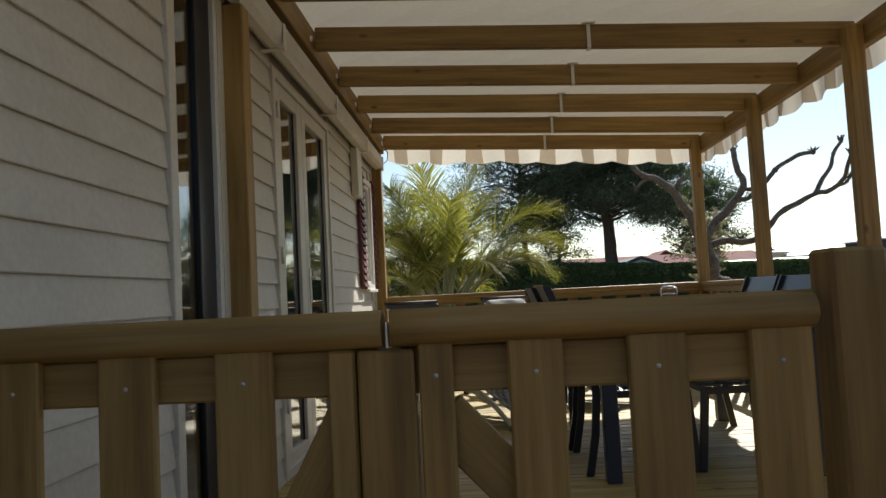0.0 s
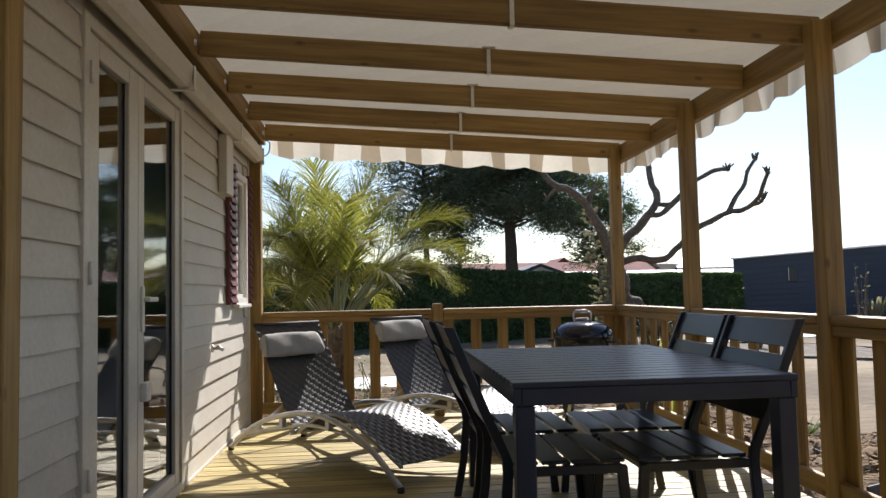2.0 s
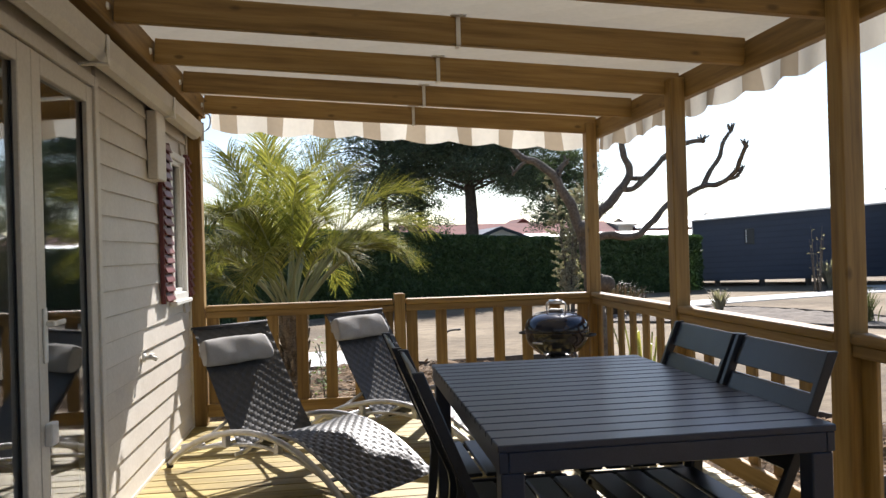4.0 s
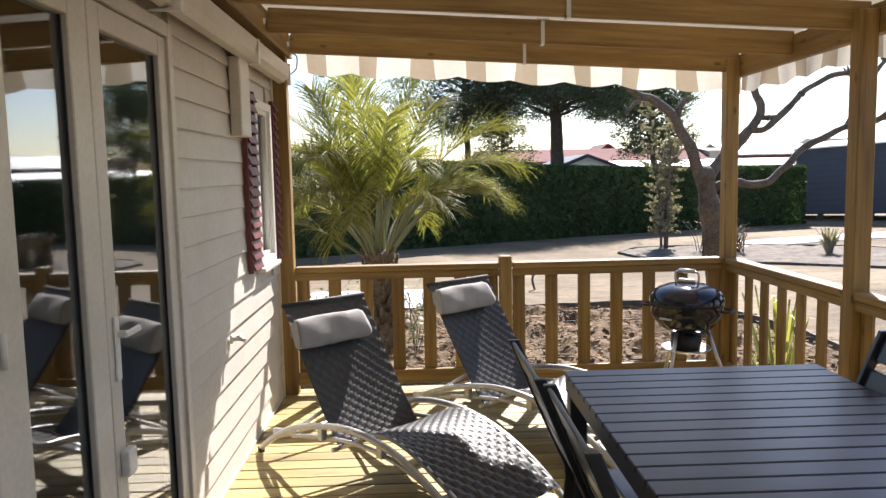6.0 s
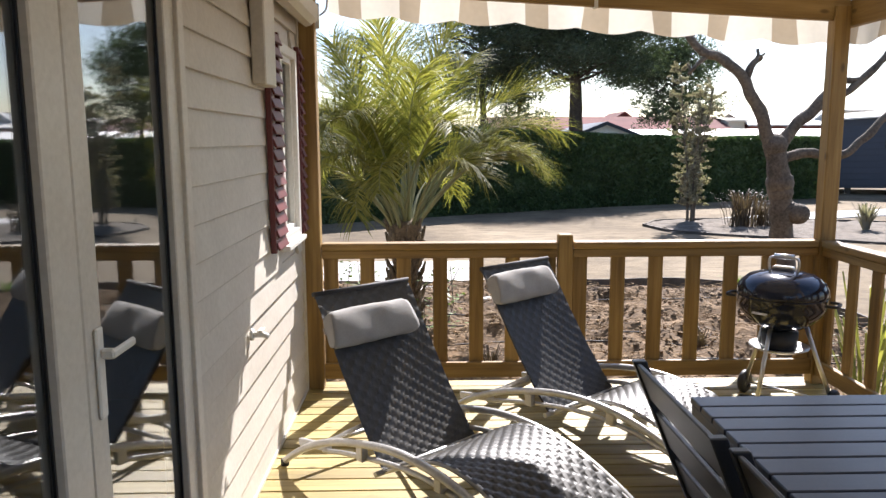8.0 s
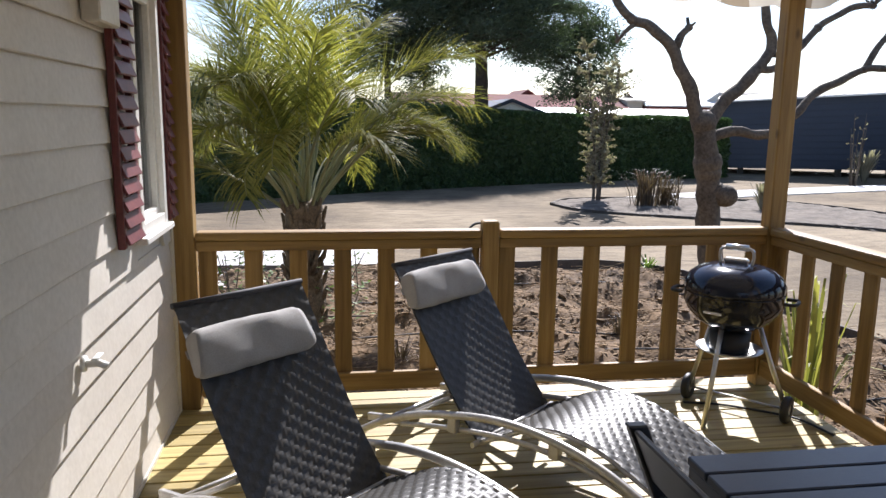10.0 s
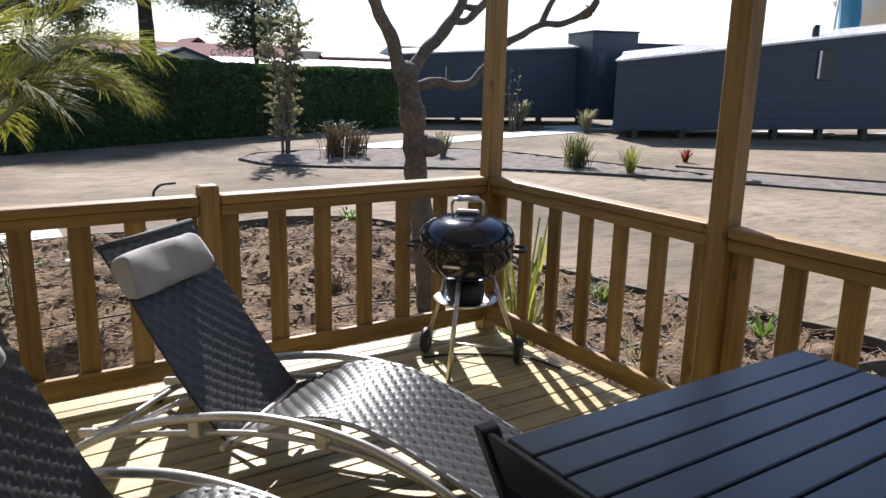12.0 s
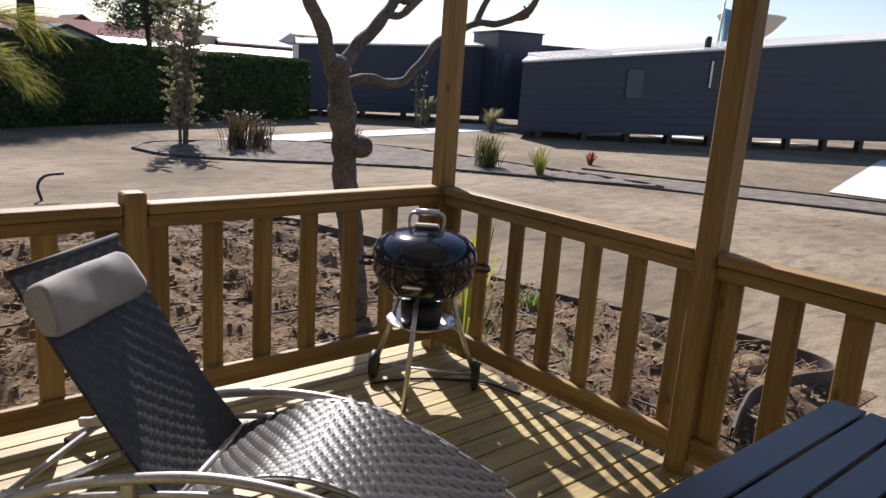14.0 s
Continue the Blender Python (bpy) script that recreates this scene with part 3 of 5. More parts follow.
# the small window with its louvred shutters
win = thing("window_2", "small white framed window", "window", kind="structure")
frame_part(win, "window_frame", WHITE, 6.14, 6.63, 1.03, 2.09, 0.05, -0.06, 0.045)
part("window_sill", boxes((0.02, 6.12, 1.0, 0.07, 6.65, 1.028), bevel=0.004), WHITE, win)
glass_pane(win, 6.19, 6.58, 1.08, 2.04)
frame_part(win, "sash", WHITE, 6.19, 6.58, 1.08, 2.04, 0.03, -0.01, 0.02)


def shutter(y0, y1, z0, z1):
    sh = thing("shutter", "dark red louvred shutter fixed flat to the siding", "shutter", "shutters of the small window")
    part("stile", boxes((0.024, y0, z0, 0.052, y0 + 0.035, z1), bevel=0.003), RED_LOUVRE, sh)
    part("stile", boxes((0.024, y1 - 0.035, z0, 0.052, y1, z1), bevel=0.003), RED_LOUVRE, sh)
    n = 17
    slat = mesh_of(boxes((-0.006, y0 + 0.012, -0.028, 0.006, y1 - 0.012, 0.028), bevel=0.002), "slat", RED_LOUVRE)
    for i in range(n):
        part("slat", slat, None, sh, at=pose(0.055, 0, z0 + 0.04 + (z1 - z0 - 0.08) * i / (n - 1), 0, -24, 0))


shutter(5.845, 6.10, 1.03, 2.12)
shutter(6.66, 6.775, 1.03, 2.12)


# ---- timber roof frame ----
def rafter_z(x):
    return 2.29 + 0.058 * (3.3 - x)


frame_roof = thing("pergola", "new pine roof frame of rafters, beams and posts", "pergola")
RAFTERS = [6.86 - 0.785 * i for i in range(9)]
rbm = bmesh.new()
box(rbm, 0.0, -0.024, 0.0, 3.22, 0.024, 0.142, bevel=0.005)
rafter_mesh = mesh_of(rbm, "rafter", WOOD[0])
for y in RAFTERS:
    part("rafter", rafter_mesh, None, frame_roof, at=pose(0.155, y, rafter_z(0.155), 0, math.degrees(math.atan(0.058)), 0))
part("edge_beam", boxes((3.372, 0.45, 2.255, 3.432, 7.0, 2.41), bevel=0.005), WOOD[1], frame_roof)
part("ledger_beam", boxes((0.03, 0.4, 2.445, 0.15, 6.96, 2.61), bevel=0.005), WOOD[1], frame_roof)
bolt = mesh_of(lathe(bmesh.new(), [(0.0, 0.012), (0.016, 0.010), (0.02, 0.0)], 10), "bolt", STEEL)
for y in RAFTERS:
    for d in (-0.09, 0.09):
        part("bolt", bolt, None, frame_roof, at=pose(0.151, y + d, 2.52, 0, 90, 0))
POSTS = [6.86, 5.235, 3.645, 2.07, 0.56]
post_mesh = mesh_of(boxes((-0.048, -0.048, -0.02, 0.048, 0.048, 2.36), bevel=0.006), "post", WOOD[2])
for y in POSTS:
    part("post", post_mesh, None, frame_roof, at=pose(3.325, y, 0.02))
for y in (6.86, 2.445, 0.45):
    part("wall_post", boxes((0.028, y - 0.05, 0.0, 0.125, y + 0.05, 2.25 if y < 6 else 2.48), bevel=0.005), WOOD[2], frame_roof)

# ---- canvas roof and its scalloped edges ----
canopy = thing("awning_canopy", "cream canvas terrace canopy with striped scalloped edge", "awning")
cb = bmesh.new()
NX, NY = 26, 66
grid = [[None] * (NY + 1) for _ in range(NX + 1)]
for i in range(NX + 1):
    for j in range(NY + 1):
        x, y = 0.10 + 3.36 * i / NX, 0.30 + 6.68 * j / NY
        d = min(abs(y - q) for q in RAFTERS)
        sag = 0.012 * min(1.0, d / 0.39) * (1 + 0.5 * noise.noise(Vector((x, y * 2, 0))))
        grid[i][j] = cb.verts.new((x, y, rafter_z(x) + 0.160 - sag))
for i in range(NX):
    for j in range(NY):
        cb.faces.new((grid[i][j], grid[i + 1][j], grid[i + 1][j + 1], grid[i][j + 1])).smooth = True
part("roof_sheet", cb, CANVAS, canopy)


def valance(points, drop, wave, name):
    """A hanging strip with a scalloped lower edge; points run along its top."""
    bm = bmesh.new()
    a, b = Vector(points[0]), Vector(points[1])
    n = int((b - a).length / 0.02)
    out = Vector(((b - a).y, -(b - a).x, 0)).normalized()
    cols = []
    for i in range(n + 1):
        p = a + (b - a) * (i / n)
        s = (b - a).length * i / n
        low = drop + wave * (abs(math.sin(math.pi * s / 0.388)) - 0.5) + 0.02 * noise.noise(Vector((s * 1.2, 3, 0)))
        col = []
        for k in range(6):
            f = k / 5
            col.append(bm.verts.new(p + Vector((0, 0, -low * f)) + out * (0.022 * f * math.sin(s * 7.0) + 0.012 * f * math.sin(s * 19.0 + 1))))
        cols.append(col)
    for c, d in zip(cols, cols[1:]):
        for k in range(5):
            bm.faces.new((c[k], d[k], d[k + 1], c[k + 1])).smooth = True
    return part(name, bm, STRIPED, canopy, "cream and beige striped scalloped edge")


valance([(0.19, 6.985, rafter_z(0.19) + 0.153), (3.46, 6.985, rafter_z(3.46) + 0.153)], 0.273, 0.03, "valance")
valance([(3.465, 6.98, rafter_z(3.465) + 0.153), (3.465, 0.3, rafter_z(3.465) + 0.153)], 0.273, 0.03, "valance")
for y in RAFTERS[:-1]:
    zz = rafter_z(1.82)
    st = boxes((1.809, y - 0.031, zz - 0.006, 1.831, y - 0.027, zz + 0.138), (1.809, y - 0.031, zz - 0.008, 1.831, y + 0.031, zz - 0.004), (1.809, y + 0.027, zz - 0.006, 1.831, y + 0.031, zz + 0.138), (1.78, y - 0.055, zz + 0.138, 1.86, y - 0.027, zz + 0.144))
    part("tie_strap", st, WHITE, canopy, "white strap round a rafter")


# ---- railings ----
def baluster_mesh(z0, z1, w=0.092):
    return mesh_of(boxes((-w / 2, -0.011, z0, w / 2, 0.011, z1), bevel=0.004), "baluster", WOOD[2])


BAL = baluster_mesh(0.085, 0.895)


def railing(label, a, b, inward=1):
    """A panel between two points of the deck: cap, sub rail, bottom rail and balusters on the outer side. inward: the side of the boards."""
    a, b = Vector((*a, 0)), Vector((*b, 0))
    length, turn = (b - a).length, math.degrees(math.atan2(b.y - a.y, b.x - a.x))
    rl = thing("railing", label, "railing", "railings of the terrace", at=pose(a.x, a.y, 0, 0, 0, turn))
    s = inward
    part("top_rail", boxes((0, -0.045, 0.898, length, 0.045, 0.945), bevel=0.012, segs=2), WOOD[0], rl)
    part("sub_rail", boxes((0, min(0, s * 0.034), 0.845, length, max(0, s * 0.034), 0.897), bevel=0.004), WOOD[0], rl)
    part("bottom_rail", boxes((0, min(0, s * 0.034), 0.065, length, max(0, s * 0.034), 0.165), bevel=0.004), WOOD[0], rl)
    n = max(2, round((length - 0.1) / 0.232) + 1)
    for i in range(n):
        x = 0.05 + (length - 0.1) * i / (n - 1)
        part("baluster", BAL, None, rl, at=pose(x, -s * 0.0125, 0))
    return rl


YB, XR = 6.86, 3.325
railing("pine railing panel across the end of the terrace", (0.13, YB), (1.615, YB), inward=-1)
railing("pine railing panel across the end of the terrace behind the barbecue", (1.715, YB), (XR - 0.05, YB), inward=-1)
single("newel_post", boxes((1.62, YB - 0.045, 0.0, 1.71, YB + 0.045, 0.99), bevel=0.008), WOOD[2], "short square pine post between two railing panels", "post")
for p, q in zip(POSTS, POSTS[1:]):
    railing("pine railing panel along the open side", (XR, q + 0.048), (XR, p - 0.048), inward=1)
railing("pine railing panel beside the gate", (1.80, 0.56), (XR - 0.05, 0.56), inward=1)


def gate_panel(name, label, x0, x1, edges, brace, top):
    """The gate or its fixed neighbour: rounded cap, boards on the outer face, rails and brace behind."""
    gt = thing(name, label, "gate" if name == "gate" else "railing")
    y = 0.60
    rb = bmesh.new()
    line = [(x0 + (x1 - x0) * k / 8, 0, 0) for k in range(9)]
    tube(rb, line, 0.034, 12)
    bmesh.ops.scale(rb, vec=(1, 1.35, 1), verts=rb.verts)
    part("top_rail", rb, WOOD[0], gt, at=pose(0, y, top - 0.034))
    part("upper_rail", boxes((x0 + 0.01, y + 0.001, 0.768, x1 - 0.01, y + 0.032, 0.851), bevel=0.004), WOOD[0], gt)
    part("lower_rail", boxes((x0 + 0.01, y + 0.001, 0.12, x1 - 0.01, y + 0.032, 0.20), bevel=0.004), WOOD[0], gt)
    for a, b in edges:
        part("board", boxes((a, y - 0.022, 0.07, b, y - 0.001, top - 0.06), bevel=0.004), WOOD[2], gt)
        for z in (0.80, 0.16):
            part("screw", lathe(bmesh.new(), [(0.0, 0.002), (0.0035, 0.0015), (0.0045, 0.0)], 8), TUBE, gt, at=pose((a + b) / 2, y - 0.0222, z, 90, 0, 0))
    (bx0, bz0), (bx1, bz1) = brace
    d = Vector((bx1 - bx0, 0, bz1 - bz0))
    bb = boxes((0, 0, -0.045, d.length, 0.028, 0.045), bevel=0.003)
    part("brace", bb, WOOD[0], gt, at=pose(bx0, y + 0.003, bz0, 0, -math.degrees(math.atan2(d.z, d.x)), 0))
    return gt


gate_panel("railing", "fixed pine railing panel between wall and gate", 0.13, 0.925, [(0.215, 0.307), (0.415, 0.518), (0.625, 0.728)], ((0.60, 0.24), (0.86, 0.73)), 0.918)
terrace_gate = gate_panel("gate", "closed pine terrace gate with rounded top rail and brace", 0.94, 1.66, [(0.985, 1.045), (1.14, 1.235), (1.345, 1.445), (1.55, 1.655)], ((1.02, 0.73), (1.50, 0.22)), 0.918)
single("gate_post", boxes((0.825, 0.58, 0.0, 0.875, 0.65, 0.85), bevel=0.005), WOOD[2], "slim pine post at the gate hinge side", "post", "gate posts")
single("gate_post", boxes((0.88, 0.572, 0.0, 0.978, 0.66, 0.848), bevel=0.005), WOOD[2], "square pine post at the gate", "post", "gate posts")
single("gate_post", boxes((1.69, 0.57, 0.0, 1.785, 0.66, 0.985), bevel=0.007), WOOD[2], "square pine post where the gate closes", "post", "gate posts")
part("hinge", boxes((0.931, 0.572, 0.852, 0.936, 0.60, 0.895), bevel=0.001), STEEL, terrace_gate, "small metal hinge strap")


# ---- sun loungers ----
def spline_at(points, t):
    """Place on a smooth line through (s, z) points at the share t of its index length."""
    n = len(points) - 1
    i = min(int(t * n), n - 1)
    f = t * n - i
    p = [points[max(0, min(n, i + k))] for k in (-1, 0, 1, 2)]
    return [0.5 * ((2 * p[1][k]) + (p[2][k] - p[0][k]) * f + (2 * p[0][k] - 5 * p[1][k] + 4 * p[2][k] - p[3][k]) * f * f + (3 * p[1][k] - p[0][k] - 3 * p[2][k] + p[3][k]) * f ** 3) for k in (0, 1)]


def woven_sheet(profile, u0, u1, cells_u, cells_s, sag=0.015, relief=0.0045, under=0.35):
    """A sling woven of broad strips: a sheet of soft pillows, over and under in turn."""
    bm = bmesh.new()
    rows = []
    for j in range(cells_s + 1):
        s, z = spline_at(profile, j / cells_s)
        s2, z2 = spline_at(profile, min(1.0, j / cells_s + 0.01))
        s1, z1 = spline_at(profile, max(0.0, j / cells_s - 0.01))
        d = Vector((s2 - s1, 0, z2 - z1)).normalized()
        rows.append((s, z, Vector((-d.z, 0, d.x))))

    def at(i, j):
        s, z, n = rows[j]
        u = i / cells_u
        return Vector((s, u0 + (u1 - u0) * u, z)) - n * sag * math.sin(math.pi * u)
    g = [[bm.verts.new(at(i, j)) for j in range(cells_s + 1)] for i in range(cells_u + 1)]
    for i in range(cells_u):
        for j in range(cells_s):
            vs = (g[i][j], g[i + 1][j], g[i + 1][j + 1], g[i][j + 1])
            n = rows[j][2]
            mid = sum((v.co for v in vs), Vector()) / 4
            over = (i + j) % 2 == 0
            # an over strip swells towards its upper edge and dips under the next one
            inner = [bm.verts.new(mid.lerp(v.co, 0.58 if over else 0.72 - 0.2 * (under > 1)) + n * ((relief if k in (0, 3) else relief * 0.55) if over else -under * relief)) for k, v in enumerate(vs)]
            bm.faces.new(inner).smooth = True
            for k in range(4):
                bm.faces.new((vs[k], vs[(k + 1) % 4], inner[(k + 1) % 4], inner[k])).smooth = True
    return bm


RAIL = [(0.0, 0.022), (0.13, 0.11), (0.30, 0.20), (0.55, 0.285), (0.90, 0.345), (1.24, 0.315), (1.54, 0.195), (1.78, 0.022)]
LOW = [(0.30, 0.16), (0.55, 0.215), (0.90, 0.265), (1.20, 0.255), (1.42, 0.205), (1.52, 0.165)]
BACK = [(0.255, 0.885), (0.34, 0.755), (0.44, 0.60), (0.55, 0.44), (0.65, 0.31), (0.735, 0.215)]
SEAT = [(0.745, 0.215), (0.86, 0.275), (1.00, 0.345), (1.15, 0.368), (1.32, 0.335), (1.52, 0.245), (1.74, 0.135)]
WIDE = 0.62


def sun_lounger(at, label, cushion_down=0.190, cushion_u=0.255):
    lo = thing("sun_lounger", label, "sun lounger", "sun loungers on the deck", at=at)
    for u in (0.0, WIDE):
        rb = tube(bmesh.new(), smooth_line([(s, u, z) for s, z in RAIL], 8), 0.0175, 10)
        part("side_rail", rb, TUBE, lo, "bowed silver tube")
        inner = u + (0.035 if u == 0 else -0.035)
        part("lower_rail", tube(bmesh.new(), smooth_line([(s, inner, z) for s, z in LOW], 6), 0.012, 8), TUBE, lo)
        for s, z0, z1 in ((0.62, 0.22, 0.30), (1.12, 0.26, 0.325)):
            part("web_plate", boxes((s - 0.022, min(u, inner), z0, s + 0.022, max(u, inner), z1), bevel=0.004), TUBE, lo)
        part("foot_cap", lathe(bmesh.new(), [(0.0, 0.0), (0.021, 0.0), (0.021, 0.03), (0.0, 0.034)], 12), BLACK_PLASTIC, lo, at=pose(0.0, u, 0.0))
        part("foot_cap", lathe(bmesh.new(), [(0.0, 0.0), (0.021, 0.0), (0.021, 0.03), (0.0, 0.034)], 12), BLACK_PLASTIC, lo, at=pose(1.78, u, 0.0))
        bu = u + (0.045 if u == 0 else -0.045)
        part("back_tube", tube(bmesh.new(), smooth_line([(s - 0.026, bu + (0.03 if u == 0 else -0.03), z - 0.02) for s, z in BACK], 5), 0.011, 8), SLING_TOP, lo, "dark back tube")
        part("back_stay", tube(bmesh.new(), [(0.585, bu, 0.36), (0.40, bu, 0.25), (0.20, bu, 0.15)], 0.0105, 8), TUBE, lo)
        part("notched_bracket", boxes((0.10, bu - 0.012, 0.10, 0.36, bu + 0.012, 0.135), bevel=0.004), TUBE, lo, at=pose(0, 0, 0.0, 0, -10, 0))
        part("seat_tube", tube(bmesh.new(), smooth_line([(s, bu, z - 0.012) for s, z in SEAT], 5), 0.011, 8), TUBE, lo)
    for s, z in ((0.13, 0.11), (0.735, 0.20), (1.54, 0.19)):
        part("cross_tube", tube(bmesh.new(), [(s, 0.0, z), (s, WIDE, z)], 0.0125, 8), TUBE, lo)
    part("cross_tube", tube(bmesh.new(), [(0.238, 0.05, 0.872), (0.238, WIDE - 0.05, 0.872)], 0.010, 8), SLING_TOP, lo)
    part("back_sling", woven_sheet(BACK, 0.035, WIDE - 0.035, 16, 26, relief=0.0042), SLING, lo, "dark grey woven strip sling")
    part("seat_sling", woven_sheet(SEAT, 0.035, WIDE - 0.035, 17, 36, relief=0.0038, under=1.7), SLING, lo, "dark grey woven strip sling")
    hem = bmesh.new()
    tube(hem, [(0.25, 0.03, 0.888), (0.25, WIDE - 0.03, 0.888)], 0.011, 10)
    part("hem", hem, SLING_TOP, lo, "dark sewn top hem")
    # the roll cushion, soft and pinched at the ends
    pb = bmesh.new()
    rings = []
    for i in range(25):
        u = -1 + 2 * i / 24
        swell = 0.86 + 0.14 * (1 - abs(u) ** 14) ** 0.5
        ring = []
        for k in range(22):
            a = 2 * math.pi * k / 22
            c, s2 = math.cos(a), math.sin(a)
            x = math.copysign(abs(c) ** 0.62, c) * 0.087 * swell
            y = math.copysign(abs(s2) ** 0.78, s2) * 0.040 * (0.80 + 0.2 * swell) * (1.0 - 0.22 * c)
            q = Vector((x, u * 0.232 + 0.012 * c * u, y))
            q += q.normalized() * 0.006 * noise.noise(q * 13) + Vector((0, 0, 0.003 * math.sin(a * 3 + u * 5)))
            ring.append(pb.verts.new(q))
        rings.append(ring)
    for a, b in zip(rings, rings[1:]):
        for k in range(22):
            pb.faces.new((a[k], a[(k + 1) % 22], b[(k + 1) % 22], b[k])).smooth = True
    pb.faces.new(rings[0])
    pb.faces.new(rings[-1][::-1])
    cushion = part("head_cushion", pb, PILLOW, lo, "pale grey flattened head cushion", at=pose(0.255 + cushion_down * 0.537 + 0.033, cushion_u, 0.885 - cushion_down * 0.843 + 0.021, 0, 57.5, 0))
    part("strap", boxes((-0.03, -0.235, -0.043, 0.0, 0.300, -0.037), bevel=0.001), PILLOW, cushion)
    return lo


LOUNGE_TURN = math.degrees(math.atan2(-0.751, 0.66))
sun_lounger(pose(0.085, 5.70, 0, 0, 0, LOUNGE_TURN), "grey woven sun lounger with bowed silver frame beside the wall")
sun_lounger(pose(0.895, 6.345, 0, 0, 0, LOUNGE_TURN), "grey woven sun lounger with bowed silver frame beside the end railing", 0.138, 0.25)


# ---- table and chairs ----
TX0, TX1, TY0, TY1, TZ = 1.64, 2.72, 2.90, 4.50, 0.76
table = thing("dining_table", "anthracite slatted aluminium garden table on the deck", "table")
n = 17
w = (TY1 - TY0) / n
slat_mesh = mesh_of(boxes((TX0, 0.004, TZ - 0.022, TX1, w - 0.004, TZ), bevel=0.003), "tabletop_slat", ANTHRACITE)
for i in range(n):
    part("tabletop_slat", slat_mesh, None, table, at=pose(0, TY0 + i * w, 0))
for row in ((TX0 + 0.004, TY0 + 0.006, TX0 + 0.032, TY1 - 0.006), (TX1 - 0.032, TY0 + 0.006, TX1 - 0.004, TY1 - 0.006),
            (TX0 + 0.033, TY0 + 0.006, TX1 - 0.033, TY0 + 0.034), (TX0 + 0.033, TY1 - 0.034, TX1 - 0.033, TY1 - 0.006)):
    part("apron", boxes((row[0], row[1], TZ - 0.085, row[2], row[3], TZ - 0.0225), bevel=0.003), ANTHRACITE, table)
part("cross_bar", boxes((TX0 + 0.5, TY0 + 0.035, TZ - 0.06, TX0 + 0.56, TY1 - 0.035, TZ - 0.0225)), ANTHRACITE, table)
leg_mesh = mesh_of(boxes((-0.036, -0.036, 0.0, 0.036, 0.036, TZ - 0.086), bevel=0.005), "leg", ANTHRACITE)
for x in (TX0 + 0.045, TX1 - 0.045):
    for y in (TY0 + 0.045, TY1 - 0.045):
        part("leg", leg_mesh, None, table, at=pose(x, y, 0))


def dining_chair(at):
    """Faces local +x; seat of slats across, back of broad boards that leans away."""
    ch = thing("dining_chair", "dark grey slatted aluminium garden chair drawn up to the table", "chair", "chairs round the table", at=at)
    hw = 0.29
    for k in range(4):
        x0 = -0.225 + k * 0.115
        part("seat_slat", boxes((x0, -hw + 0.03, 0.416, x0 + 0.100, hw - 0.03, 0.432), bevel=0.004), CHAIR_GREY, ch)
    for z0, z1 in ((0.556, 0.668), (0.699, 0.811), (0.842, 0.952)):
        def lean(z):
            return -0.245 - 0.42 * (z - 0.43)
        bm = bmesh.new()
        box(bm, -0.008, -hw + 0.03, z0, 0.008, hw - 0.03, z1, bevel=0.004)
        for v in bm.verts:
            v.co.x += lean(v.co.z) + 0.018 * (1 - (v.co.y / hw) ** 2) * -1
        part("back_slat", bm, CHAIR_GREY, ch)
    for s in (-1, 1):
        y = s * (hw - 0.015)
        def bar(line, wx, wy, name):
            bm = bmesh.new()
            rings = [[bm.verts.new((x + a * wx, y + b * wy, z)) for a, b in ((-1, -1), (1, -1), (1, 1), (-1, 1))] for x, z in line]
            for p, q in zip(rings, rings[1:]):
                for k in range(4):
                    bm.faces.new((p[k], p[(k + 1) % 4], q[(k + 1) % 4], q[k]))
            bm.faces.new(rings[0][::-1])
            bm.faces.new(rings[-1])
            bmesh.ops.bevel(bm, geom=[e for e in bm.edges], offset=0.003, segments=1, affect="EDGES")
            part(name, bm, CHAIR_GREY, ch)
        bar([(-0.30, 0.0), (-0.262, 0.2), (-0.245, 0.40), (-0.25, 0.45), (-0.33, 0.63), (-0.463, 0.957)], 0.020, 0.0125, "back_leg")
        bar([(0.235, 0.0), (0.215, 0.22), (0.20, 0.41)], 0.020, 0.0125, "front_leg")
        part("seat_rail", boxes((-0.225, y - 0.011, 0.38, 0.20, y + 0.011, 0.415), bevel=0.003), CHAIR_GREY, ch)
    for x0 in (-0.235, 0.185):
        part("stretcher", boxes((x0, -hw + 0.03, 0.385, x0 + 0.025, hw - 0.03, 0.41), bevel=0.003), CHAIR_GREY, ch)
    return ch


first = dining_chair(pose(1.89, 3.36, 0))
copy_thing(first, pose(1.865, 3.985, 0, 0, 0, 1.0))
copy_thing(first, pose(2.375, 3.36, 0, 0, 0, 181))
copy_thing(first, pose(2.37, 3.965, 0, 0, 0, 178.5))


# ---- kettle barbecue ----
BX, BY = 2.86, 6.42
bbq = thing("barbecue", "black blue enamel kettle barbecue on three silver legs with wheels", "barbecue", at=pose(BX, BY, 0))
RB = 0.240
bowl = part("bowl", lathe(bmesh.new(), [(0.0, 0.478), (0.07, 0.480), (0.13, 0.497), (0.18, 0.530), (0.222, 0.580), (0.243, 0.625), (RB, 0.672), (RB + 0.007, 0.676), (RB + 0.007, 0.682), (RB - 0.004, 0.682), (RB - 0.008, 0.66), (0.20, 0.56), (0.0, 0.50)], 48), ENAMEL, bbq)
lid = part("lid", lathe(bmesh.new(), [(RB + 0.004, 0.684), (RB + 0.010, 0.686), (RB + 0.008, 0.70), (0.247, 0.722), (0.228, 0.760), (0.188, 0.793), (0.13, 0.813), (0.06, 0.823), (0.0, 0.825)], 48), ENAMEL, bbq)
TURN = math.radians(-41)
